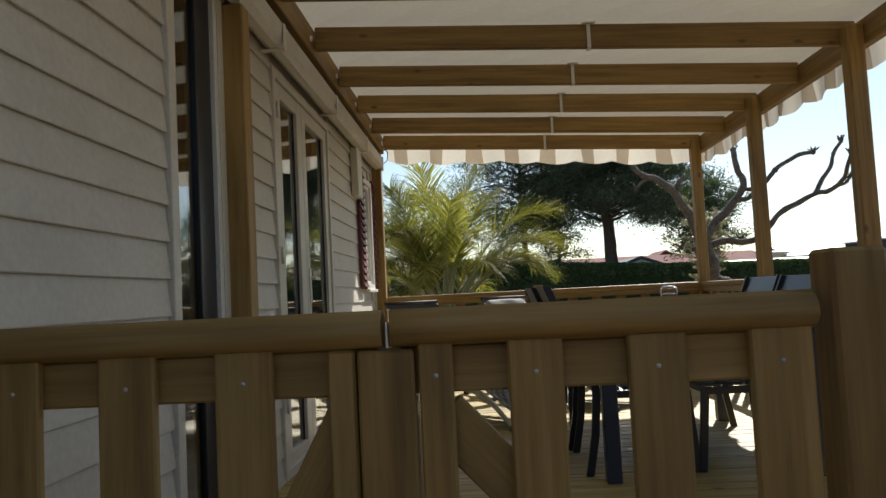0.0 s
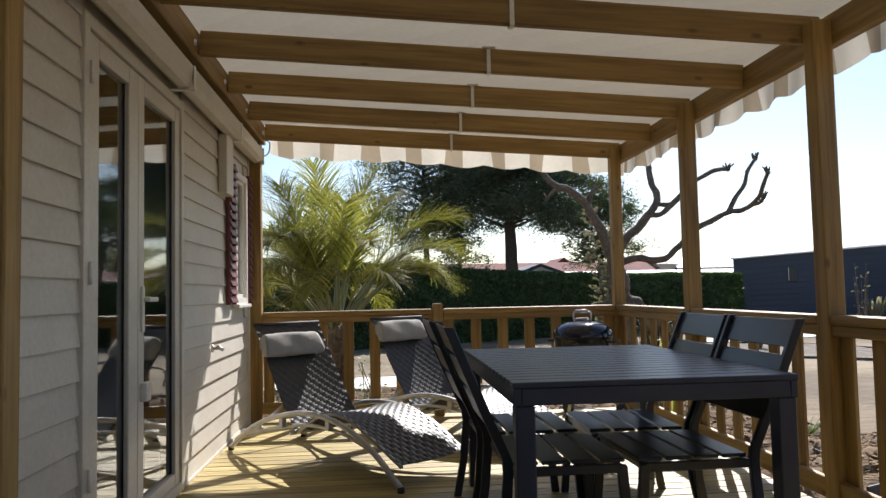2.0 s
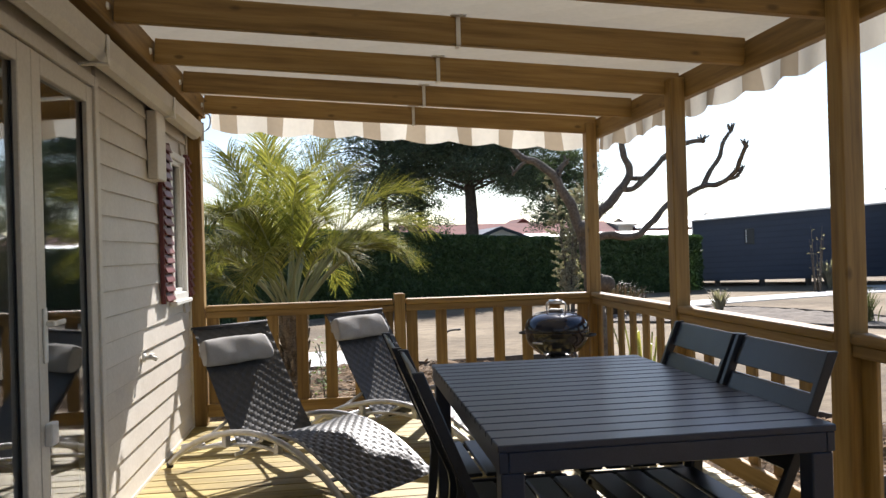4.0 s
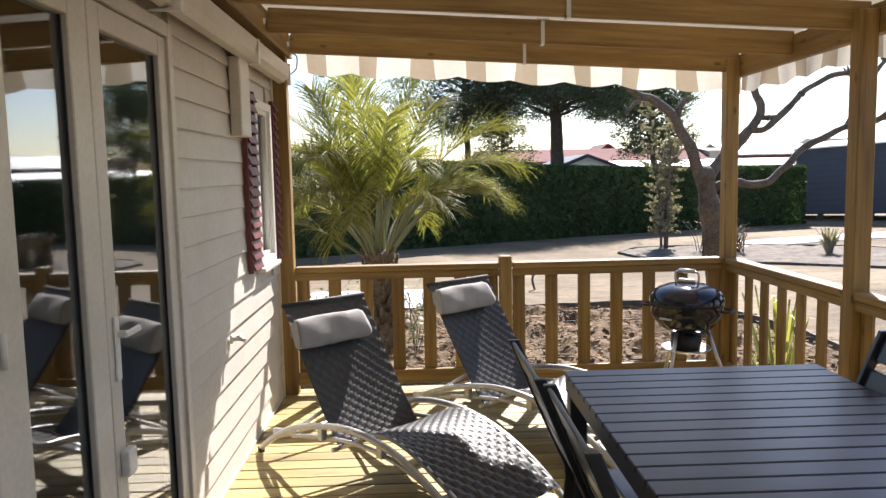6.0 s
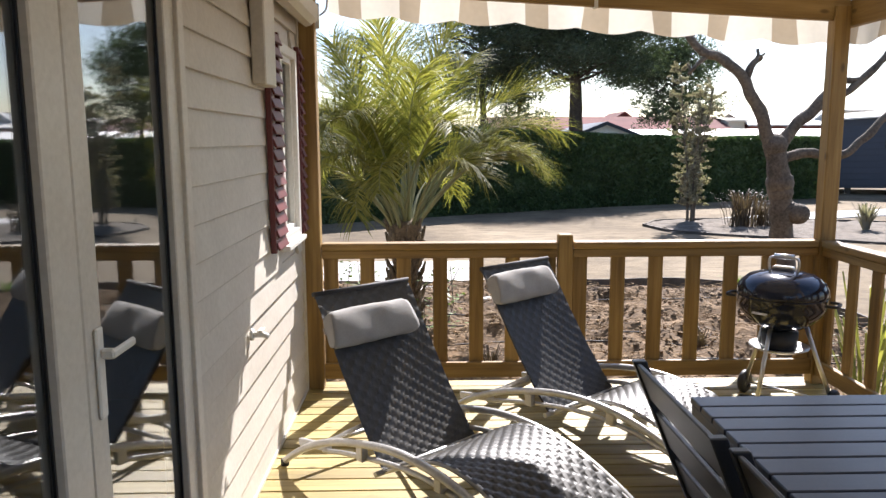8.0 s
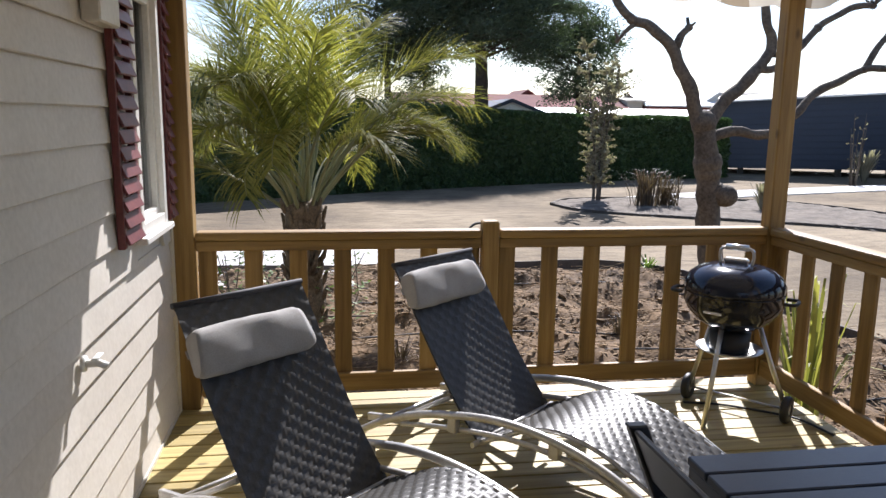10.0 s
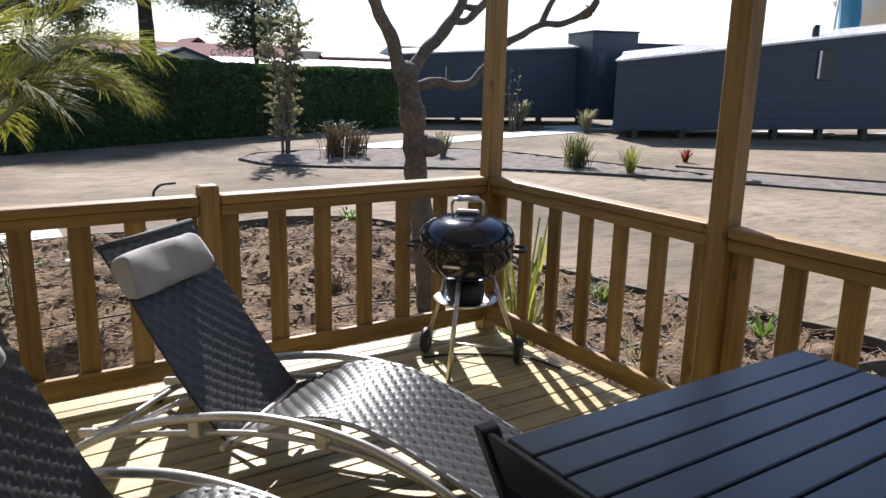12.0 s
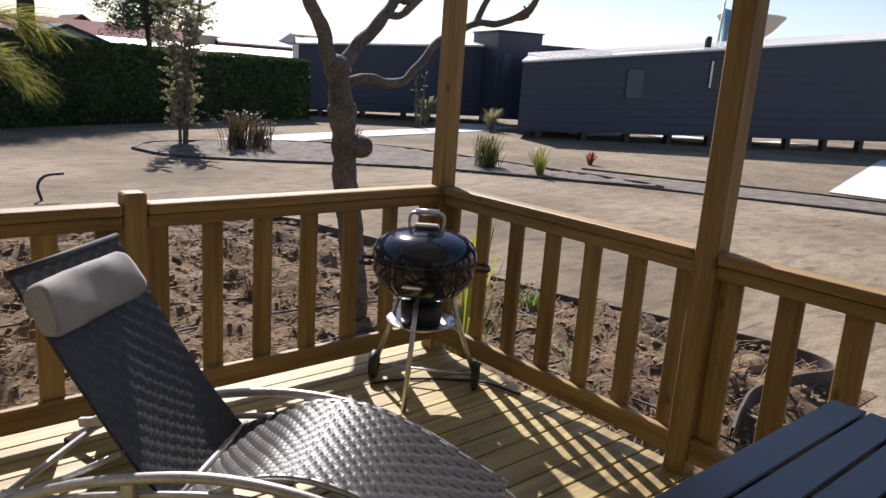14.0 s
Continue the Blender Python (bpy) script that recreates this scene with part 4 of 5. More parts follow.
side = Vector((math.cos(TURN), math.sin(TURN), 0))


def along(k, z, fwd=0.0):
    return (side.x * k + side.y * -fwd, side.y * k + side.x * fwd, z)


part("lid_handle", tube(bmesh.new(), smooth_line([along(-0.075, 0.815), along(-0.082, 0.868), along(-0.06, 0.90), along(0.06, 0.90), along(0.082, 0.868), along(0.075, 0.815)], 6), 0.008, 8), STEEL, lid, "bent silver lid handle")
part("handle_grip", tube(bmesh.new(), [along(-0.055, 0.905), along(0.055, 0.905)], 0.016, 10), STEEL, lid, "silver handle grip")
part("heat_shield", boxes((-0.06, -0.022, 0.0, 0.06, 0.022, 0.022), bevel=0.008), STEEL, lid, "silver vent plate", at=pose(0, 0, 0.828, 0, 0, math.degrees(TURN)))
for s in (-1, 1):
    part("side_handle", tube(bmesh.new(), smooth_line([along(s * 0.245, 0.655, -0.06), along(s * 0.30, 0.655, -0.05), along(s * 0.30, 0.655, 0.05), along(s * 0.245, 0.655, 0.06)], 5), 0.009, 8), BLACK_PLASTIC, bowl)
part("vent_lever", boxes((-0.05, -0.262, 0.60, 0.04, -0.248, 0.612), bevel=0.003), STEEL, bowl, "short silver bar", at=pose(0, 0, 0, 0, 0, -50))
FEET = [(-0.193, -0.146), (-0.075, 0.262), (0.272, -0.130)]
for i, (fx, fy) in enumerate(FEET):
    low = 0.0 if i == 0 else 0.06
    part("leg", tube(bmesh.new(), [(fx * 0.42, fy * 0.42, 0.535), (fx * 0.7, fy * 0.7, 0.535 - (0.535 - low) * 0.5), (fx, fy, low)], 0.0125, 10), STEEL, bbq)
ax = Vector((FEET[2][0] - FEET[1][0], FEET[2][1] - FEET[1][1], 0)).normalized()
yaw = math.degrees(math.atan2(ax.y, ax.x))
part("axle", tube(bmesh.new(), [(FEET[1][0], FEET[1][1], 0.072), (FEET[2][0], FEET[2][1], 0.072)], 0.006, 8), STEEL, bbq)
for fx, fy in FEET[1:]:
    wheel = part("wheel", lathe(bmesh.new(), [(0.03, -0.018), (0.064, -0.018), (0.072, -0.010), (0.072, 0.010), (0.064, 0.018), (0.03, 0.018)], 28), BLACK_PLASTIC, bbq, at=pose(fx, fy, 0.072) @ pose(0, 0, 0, 0, 0, yaw) @ pose(0, 0, 0, 0, 90, 0))
    part("hub", lathe(bmesh.new(), [(0.0, -0.014), (0.032, -0.014), (0.032, 0.014), (0.0, 0.014)], 20), STEEL, wheel)
part("ash_tray", lathe(bmesh.new(), [(0.0, 0.352), (0.12, 0.352), (0.165, 0.372), (0.168, 0.378), (0.118, 0.36), (0.0, 0.358)], 36), STEEL, bbq, "silver ash catcher dish")
part("ash_can", lathe(bmesh.new(), [(0.0, 0.36), (0.085, 0.36), (0.098, 0.37), (0.102, 0.47), (0.0, 0.47)], 28), BLACK_PLASTIC, bbq, "black ash pot")
single("power_cord", tube(bmesh.new(), smooth_line([(2.72, 6.60, 0.009), (2.9, 6.55, 0.009), (3.1, 6.42, 0.009), (3.22, 6.30, 0.009), (3.27, 6.1, 0.009)], 8), 0.007, 6), BLACK_PLASTIC, "thin black cable lying on the deck under the barbecue", "cable")


# ---- garden: palm ----
def frond_mesh(length, rise, droop, seed):
    """One arching feather leaf along +x: stalk with two rows of narrow leaflets."""
    r = random.Random(seed)
    line = []
    steps = 26
    x = z = 0.0
    ang = rise
    for i in range(steps + 1):
        line.append(Vector((x, 0.05 * math.sin(i * 0.2 + seed), z)))
        t = i / steps
        x += math.cos(ang) * length / steps
        z += math.sin(ang) * length / steps
        ang -= droop * (0.25 + 1.9 * t * t) / steps
    stalk, leaves = bmesh.new(), bmesh.new()
    tube(stalk, line, lambda t: 0.021 * (1 - t) ** 1.3 + 0.003, 6)
    for i in range(10, steps):
        for sub in range(6):
            t = (i + sub / 6) / steps
            p = line[i].lerp(line[i + 1], sub / 6)
            d = (line[i + 1] - line[i]).normalized()
            up = Vector((0, 1, 0)).cross(d).normalized() * -1
            ll = length * (0.235 * math.sin(math.pi * min(1.0, 0.02 + t * 0.82)) + 0.05) * r.uniform(0.7, 1.2)
            for s in (-1, 1):
                out = (Vector((0, s, 0)) * r.uniform(0.42, 0.82) + d * r.uniform(0.7, 1.05) + up * r.uniform(0.0, 0.5)).normalized()
                wv = out.cross(up).normalized() * 0.0074
                a, pts = p.copy(), []
                down = Vector((0, 0, -1))
                dirn = out.copy()
                limp = r.uniform(0.4, 1.25)
                seg = 5
                for k in range(seg + 1):
                    f = k / seg
                    pts.append((a.copy(), wv * (1.0 - f) ** 0.6 if k else wv * 0.6))
                    a += dirn * ll / seg
                    dirn = (dirn + down * (0.10 + 0.40 * f) * limp).normalized()
                vs = [(leaves.verts.new(q - w2), leaves.verts.new(q + w2)) for q, w2 in pts[:-1]]
                tip = leaves.verts.new(pts[-1][0])
                for (a0, a1), (b0, b1) in zip(vs, vs[1:]):
                    leaves.faces.new((a0, a1, b1, b0))
                leaves.faces.new((vs[-1][0], vs[-1][1], tip))
    return mesh_of(stalk, "stalk", PALM_STEM), mesh_of(leaves, "leaf_blade", PALM_LEAF)


PALM_AT, PALM_Z = (0.53, 10.75), 0.62
palm = thing("palm_tree", "feather palm with arching yellow green fronds and shaggy trunk", "palm tree", at=pose(PALM_AT[0], PALM_AT[1], GROUND))
part("trunk", tube(bmesh.new(), smooth_line([(0, 0, -0.05), (0.01, 0, 0.4), (0.0, 0.0, 0.9), (0.0, 0, PALM_Z - GROUND + 0.05)], 8), lambda t: 0.17 + 0.03 * math.sin(t * 9), 16, wobble=0.25), PALM_BARK, palm)
boot = mesh_of(tube(bmesh.new(), [(0.12, 0, -0.05), (0.20, 0, 0.05), (0.235, 0, 0.16)], lambda t: 0.045 * (1 - 0.7 * t), 6), "leaf_base", PALM_BARK)
rp = random.Random(11)
for i in range(64):
    part("leaf_base", boot, None, palm, at=pose(0, 0, 0.05 + 1.28 * i / 64, 0, 0, i * 137.5 + rp.uniform(-10, 10)))
KINDS = [frond_mesh(L, math.radians(e), dr, k) for k, (L, e, dr) in enumerate([(2.35, 87, 0.8), (2.4, 76, 1.6), (2.35, 70, 2.0), (2.2, 66, 2.3), (2.1, 64, 2.45), (1.95, 60, 2.6), (1.8, 54, 2.6)])]
for i in range(34):
    t = i / 33
    k = min(6, int(t ** 0.72 * 7))
    m = pose(0, 0, PALM_Z - GROUND - 0.10 * t, rp.uniform(-16, 16), rp.uniform(-10, 10), i * 137.5 + rp.uniform(-30, 30)) @ Matrix.Translation((0.05 + 0.08 * t, 0, 0))
    fr = part("frond", KINDS[k][0], None, palm, at=m)
    part("leaf_blade", KINDS[k][1], None, fr)
for k, (x, y) in enumerate(((0.05, 10.9), (0.95, 10.65), (-0.2, 10.5))):
    bm = bmesh.new()
    for q in range(160):
        a, hh = rp.uniform(0, 6.28), rp.uniform(0.1, 0.95)
        c = Vector((rp.gauss(0, 0.13), rp.gauss(0, 0.13), hh))
        d = Vector((math.cos(a), math.sin(a), rp.uniform(-0.2, 0.7))).normalized() * 0.075
        sd = d.cross(Vector((0, 0, 1))).normalized() * 0.022
        quad(bm, c - sd * 0.3, c + d * 0.5 - sd, c + d, c + d * 0.5 + sd)
    sh = thing("small_shrub", "small green leafy shrub at the foot of the palm", "shrub", "shrubs under the palm", at=pose(x, y, GROUND))
    part("foliage", bm, GREEN_LEAF, sh)
    st = bmesh.new()
    for q in range(5):
        tube(st, [(0, 0, -0.03), (rp.gauss(0, 0.05), rp.gauss(0, 0.05), 0.4), (rp.gauss(0, 0.1), rp.gauss(0, 0.1), 0.85)], 0.006, 5)
    part("stemwork", st, BARK, sh)

# ---- garden: pollarded bare tree by the terrace corner ----
tree = thing("bare_tree", "pollarded leafless tree with knobbly grey limbs", "tree", at=pose(4.10, 9.0, GROUND))
T0 = Vector((4.10, 9.0, GROUND))


def limb(points, r0, r1, name="limb", knobs=0, twigs=0, seed=1):
    """A crooked tapering limb with pruning knobs and short twigs; points are places in the garden."""
    r = random.Random(seed)
    line = smooth_line([Vector(p) - T0 for p in points], 7)
    line = [p + Vector((noise.noise(p * 5), noise.noise(p * 5 + Vector((9, 0, 0))), noise.noise(p * 5 + Vector((0, 9, 0))))) * 0.018 for p in line]
    bm = tube(bmesh.new(), line, lambda t: (r0 + (r1 - r0) * t) * (1 + 0.10 * noise.noise(Vector((t * 6.0, seed, 0)))), 12, wobble=0.22)
    for k in range(knobs * 2):
        p = line[int(len(line) * r.uniform(0.25, 1.0)) - 1] if k else line[-1]
        bmesh.ops.create_icosphere(bm, subdivisions=2, radius=r1 * r.uniform(1.1, 1.55), matrix=Matrix.Translation(p))
    for k in range((twigs + 1) // 2):
        p = line[-1] if k < twigs * 0.6 else line[r.randrange(len(line) // 2, len(line))]
        d = Vector((r.gauss(0, 0.5), r.gauss(0, 0.5), r.uniform(0.2, 1.0))).normalized()
        tube(bm, [p, p + d * 0.035, p + d * 0.075 + Vector((r.gauss(0, 0.015), 0, 0.01))], lambda t: 0.013 * (1 - t) + 0.007, 5)
    for f in bm.faces:
        f.smooth = True
    return part(name, bm, BARK, tree)


limb([(4.22, 8.92, GROUND - 0.05), (4.15, 8.95, 0.1), (4.085, 9.0, 0.67), (4.045, 9.0, 1.05), (3.995, 9.0, 1.33), (3.975, 9.0, 1.52)], 0.110, 0.092, "trunk", 2, 0, 3)
limb([(4.10, 8.97, 0.95), (4.16, 8.95, 0.90), (4.215, 8.94, 0.89)], 0.090, 0.066, "burr", 5, 12, 4)
limb([(3.965, 9.0, 1.42), (3.92, 9.0, 1.56), (3.85, 9.0, 1.74), (3.765, 9.0, 1.92), (3.67, 9.0, 2.09), (3.55, 9.0, 2.22), (3.43, 9.0, 2.30), (3.29, 9.0, 2.34), (3.16, 9.0, 2.47), (3.05, 9.02, 2.68)], 0.066, 0.030, "limb", 2, 6, 5)
limb([(3.33, 9.0, 2.33), (3.25, 9.0, 2.27), (3.16, 9.0, 2.17)], 0.026, 0.014, "limb", 1, 3, 6)
limb([(3.66, 9.0, 2.08), (3.70, 9.0, 2.22), (3.78, 9.0, 2.30)], 0.036, 0.028, "limb", 2, 8, 7)
limb([(3.99, 9.0, 1.45), (4.05, 9.0, 1.56), (4.21, 9.0, 1.75), (4.37, 9.0, 1.91), (4.50, 9.0, 2.06), (4.54, 9.0, 2.22), (4.47, 9.0, 2.37), (4.45, 9.0, 2.62)], 0.062, 0.034, "limb", 3, 6, 8)
limb([(4.45, 9.0, 1.97), (4.58, 9.0, 1.98), (4.69, 9.0, 2.07), (4.80, 9.0, 2.18), (4.93, 9.0, 2.30), (5.05, 9.0, 2.40), (5.30, 9.0, 2.52), (5.45, 9.0, 2.53)], 0.036, 0.026, "limb", 3, 12, 9)
limb([(4.52, 9.0, 2.10), (4.62, 9.0, 2.095), (4.73, 9.0, 2.11)], 0.026, 0.024, "limb", 1, 0, 10)
limb([(4.03, 9.0, 1.36), (4.12, 8.99, 1.42), (4.26, 8.98, 1.45), (4.43, 8.97, 1.425), (4.60, 8.97, 1.445), (4.78, 8.98, 1.58), (4.98, 9.0, 1.77), (5.25, 9.0, 1.91), (5.44, 8.98, 2.01), (5.50, 8.8, 2.00), (5.55, 8.6, 2.06), (5.55, 8.4, 2.18), (5.52, 8.2, 2.36)], 0.048, 0.022, "limb", 3, 14, 11)
limb([(5.42, 9.0, 2.00), (5.57, 9.0, 2.21), (5.67, 9.0, 2.36), (5.71, 9.0, 2.52), (5.81, 9.0, 2.65)], 0.030, 0.020, "limb", 2, 18, 12)
limb([(5.55, 8.62, 2.05), (5.60, 8.56, 2.06), (5.64, 8.52, 2.12)], 0.022, 0.018, "limb", 1, 8, 13)


# ---- pines ----
def needle_clump(bm, c, size, count, r, flat=0.5, length=0.34):
    for k in range(count):
        p = Vector((r.gauss(0, 0.5), r.gauss(0, 0.5), r.gauss(0, 0.5) * flat)) * size + c
        d = Vector((r.gauss(0, 1), r.gauss(0, 1), r.gauss(0.25, 0.6))).normalized() * length * r.uniform(0.6, 1.3)
        s = d.cross(Vector((r.random(), r.random(), r.random()))).normalized() * length * 0.11
        bm.faces.new([bm.verts.new(v) for v in (p - s * 0.4, p + d * 0.5 + s, p + d, p + d * 0.45 - s)])


def pine_tree(x, y, label, height, crown_low, spread, seed, pads, flat=0.16, trunk=0.34, count=150, dome=False):
    r = random.Random(seed)
    pt = thing("pine_tree", label, "tree", "pines beyond the hedge", at=pose(x, y, GROUND))
    part("trunk", tube(bmesh.new(), smooth_line([(0, 0, -0.2), (0.1, 0, height * 0.3), (-0.05, 0, height * 0.6), (0.1, 0, height * 0.95)], 8), lambda t: trunk * (1 - 0.75 * t), 10, wobble=0.2), PINE_BARK, pt)
    crown, limbs = bmesh.new(), bmesh.new()
    for k in range(pads):
        f = (k + 0.5) / pads
        z = crown_low + (height - crown_low) * f
        prof = math.sqrt(max(0.05, 1 - (2 * f - 0.85) ** 2)) if dome else (1.0 - 0.55 * f)
        a = k * 2.399 + r.uniform(-0.5, 0.5)
        rad = spread * prof * r.uniform(0.35, 1.0)
        c = Vector((math.cos(a) * rad, math.sin(a) * rad, z + r.uniform(-0.3, 0.3)))
        start = Vector((0.03, 0, max(crown_low * 0.93, z - 0.05 * rad)))
        tube(limbs, smooth_line([start, start.lerp(c, 0.5) + Vector((0, 0, 0.12 * rad)), c - Vector((0, 0, 0.1))], 5), lambda t: 0.06 * (1 - t) + 0.015, 5)
        for q in range(5):
            needle_clump(crown, c + Vector((r.gauss(0, 0.45), r.gauss(0, 0.45), r.gauss(0, 0.12))), spread * r.uniform(0.16, 0.28), count // 3, r, flat * 2.2, 0.21)
    part("branchwork", limbs, PINE_BARK, pt)
    part("crown", crown, NEEDLE, pt)
    return pt


pine_tree(7.5, 36.6, "broad dark pine with flat layered crown behind the hedge", 11.0, 5.0, 4.9, 21, 96, trunk=0.42, count=780)
pine_tree(12.1, 36.6, "smaller bushy dark pine behind the hedge", 7.0, 3.0, 2.0, 22, 30, 0.4, 0.16, 270, True)
pine_tree(3.4, 38.5, "ragged dark pine behind the palm", 10.4, 4.2, 3.6, 23, 66, 0.35, 0.22, 260, True)
pine_tree(-2.5, 40.0, "ragged dark pine behind the palm", 7.6, 4.4, 1.9, 24, 14, 0.35, 0.2, 190, True)
pine_tree(5.3, 39.0, "low bushy pine behind the hedge", 5.4, 2.2, 1.5, 25, 22, 0.4, 0.14, 150, True)

# ---- clipped hedge ----
HEDGE = [(-9.0, 18.5, 2.15), (-2.0, 22.7, 2.1), (3.47, 25.8, 1.85), (9.3, 28.4, 1.62), (16.5, 30.8, 1.58)]
hl = smooth_line(HEDGE, 14)
core, leaves = bmesh.new(), bmesh.new()
rows = []
rh = random.Random(31)
for i, p in enumerate(hl):
    way = hl[min(i + 1, len(hl) - 1)] - hl[max(i - 1, 0)]
    nrm = Vector((way.y, -way.x, 0)).normalized()
    base = Vector((p.x, p.y, 0))
    rows.append((base, nrm, p.z))
for (b0, n0, z0), (b1, n1, z1) in zip(rows, rows[1:]):
    for q in range(620):
        t = rh.random()
        b, nn, z = b0.lerp(b1, t), n0, z0 + (z1 - z0) * t
        h = rh.random()
        if h < 0.72:
            v = rh.random()
            c = b + nn * (0.06 * noise.noise(Vector((b.x, b.y, v * 3)) * 1.7) + 0.03) + Vector((0, 0, GROUND + (z - GROUND) * v))
            out = nn
        else:
            c = b - nn * rh.uniform(0, 1.1) + Vector((0, 0, z + 0.05 * noise.noise(b * 2)))
            out = Vector((0, 0, 1))
        d = (out * rh.uniform(0.1, 0.9) + Vector((rh.gauss(0, 0.5), rh.gauss(0, 0.5), rh.gauss(0.3, 0.5)))).normalized() * 0.13
        s = d.cross(Vector((rh.random(), rh.random(), rh.random()))).normalized() * 0.045
        leaves.faces.new([leaves.verts.new(w2) for w2 in (c - s * 0.5, c + d * 0.5 + s, c + d, c + d * 0.4 - s)])
cr = [[core.verts.new(v) for v in (b + Vector((0, 0, GROUND - 0.05)), b + Vector((0, 0, z - 0.03)), b - n2 * 1.1 + Vector((0, 0, z - 0.03)), b - n2 * 1.1 + Vector((0, 0, GROUND - 0.05)))] for b, n2, z in rows]
for a, b in zip(cr, cr[1:]):
    for k in range(3):
        core.faces.new((a[k], a[k + 1], b[k + 1], b[k]))
hedge = thing("hedge", "long dense dark green clipped hedge", "hedge")
part("hedge_core", core, HEDGE_LEAF, hedge)
tagged(part("foliage", leaves, HEDGE_LEAF, hedge), kind="stuff")


# ---- young plants ----
def blades(bm, count, height, spread, width, r, arch=0.5, foot=0.06):
    for k in range(count):
        a = r.uniform(0, 6.283)
        o = Vector((math.cos(a), math.sin(a), 0))
        h, sp = height * r.uniform(0.55, 1.1), spread * r.uniform(0.3, 1.1)
        base = Vector((r.gauss(0, foot / 2), r.gauss(0, foot / 2), 0)) if foot > 0.1 else o * r.uniform(0, foot)
        pts = [base, base + o * sp * 0.3 + Vector((0, 0, h * 0.55)), base + o * sp * 0.75 + Vector((0, 0, h * 0.9)), base + o * sp * (1 + arch * 0.3) + Vector((0, 0, h * (1 - arch * 0.35)))]
        s = Vector((-o.y, o.x, 0)) * width / 2
        ps = [(bm.verts.new(p - s * f), bm.verts.new(p + s * f)) for p, f in zip(pts[:-1], (0.8, 1.0, 0.6))]
        tip = bm.verts.new(pts[-1])
        for (a0, a1), (b0, b1) in zip(ps, ps[1:]):
            bm.faces.new((a0, a1, b1, b0))
        bm.faces.new((ps[-1][0], ps[-1][1], tip))
    return bm


def tuft(name, label, x, y, height, spread, mat, count=40, width=0.02, seed=1, arch=0.5, category="plant", z=GROUND, foot=0.06):
    r = random.Random(seed)
    tf = thing(name, label, category, at=pose(x, y, z - 0.02))
    part("leaves", blades(bmesh.new(), count, height, spread, width, r, arch, foot), mat, tf)
    return tf


tuft("strap_leaf_plant", "brownish strap leaved plant clump on the island bed", 8.9, 21.2, 1.0, 0.62, BROWN_LEAF, 130, 0.03, 41, 0.2, foot=0.34)
tuft("strap_leaf_plant", "brownish strap leaved plant beside the slender tree", 9.5, 21.3, 0.85, 0.55, BROWN_LEAF, 90, 0.03, 42, 0.2, foot=0.30)
tuft("dwarf_shrub", "olive green upright dwarf shrub on the island bed", 13.5, 17.0, 0.88, 0.42, OLIVE_LEAF, 170, 0.024, 43, 0.1, "shrub", foot=0.3)
tuft("grass_clump", "yellow variegated grass clump on the island bed", 13.9, 15.6, 0.72, 0.46, GRASS_LEAF, 110, 0.022, 44, 0.45)
tuft("red_plant", "small red leaved plant on the gravel", 17.4, 16.9, 0.38, 0.30, RED_LEAF, 26, 0.07, 45, 0.4)
tuft("grass_clump", "tall yellow green blades outside the terrace corner", 3.93, 7.25, 1.35, 0.42, GRASS_LEAF, 46, 0.026, 46, 0.3)
tuft("grass_clump", "small green tuft in the soil bed", 6.0, 8.5, 0.32, 0.30, GREEN_LEAF, 30, 0.022, 47, 0.6)
tuft("grass_clump", "small bright green tuft in the soil bed", 5.5, 13.3, 0.26, 0.24, GREEN_LEAF, 30, 0.03, 48, 0.5)
tuft("grass_clump", "dry brownish grass tuft in the soil bed", 3.75, 10.0, 0.27, 0.13, BROWN_LEAF, 70, 0.012, 49, 0.2)
tuft("grass_clump", "small green tuft beside the edging strip", 6.4, 6.95, 0.34, 0.32, GREEN_LEAF, 28, 0.024, 50, 0.6)
tuft("grass_clump", "dry grass tuft in the soil bed", 5.1, 7.2, 0.30, 0.22, SHRUB_LEAF, 34, 0.014, 51, 0.5)
tuft("grass_clump", "dry brownish grass tuft in the soil bed", 1.4, 9.3, 0.30, 0.18, BROWN_LEAF, 60, 0.014, 52, 0.3)
tuft("dwarf_shrub", "dry grey dwarf shrub behind the bare tree", 11.6, 20.2, 0.75, 0.40, SHRUB_LEAF, 90, 0.05, 53, 0.2, "shrub")
tuft("dwarf_shrub", "grey round dwarf shrub beside the dark mobile home", 22.3, 26.0, 1.0, 0.6, SHRUB_LEAF, 120, 0.06, 54, 0.3, "shrub")
tuft("dwarf_shrub", "grey round dwarf shrub by the concrete path", 20.6, 28.2, 1.3, 0.6, SHRUB_LEAF, 120, 0.07, 55, 0.3, "shrub")


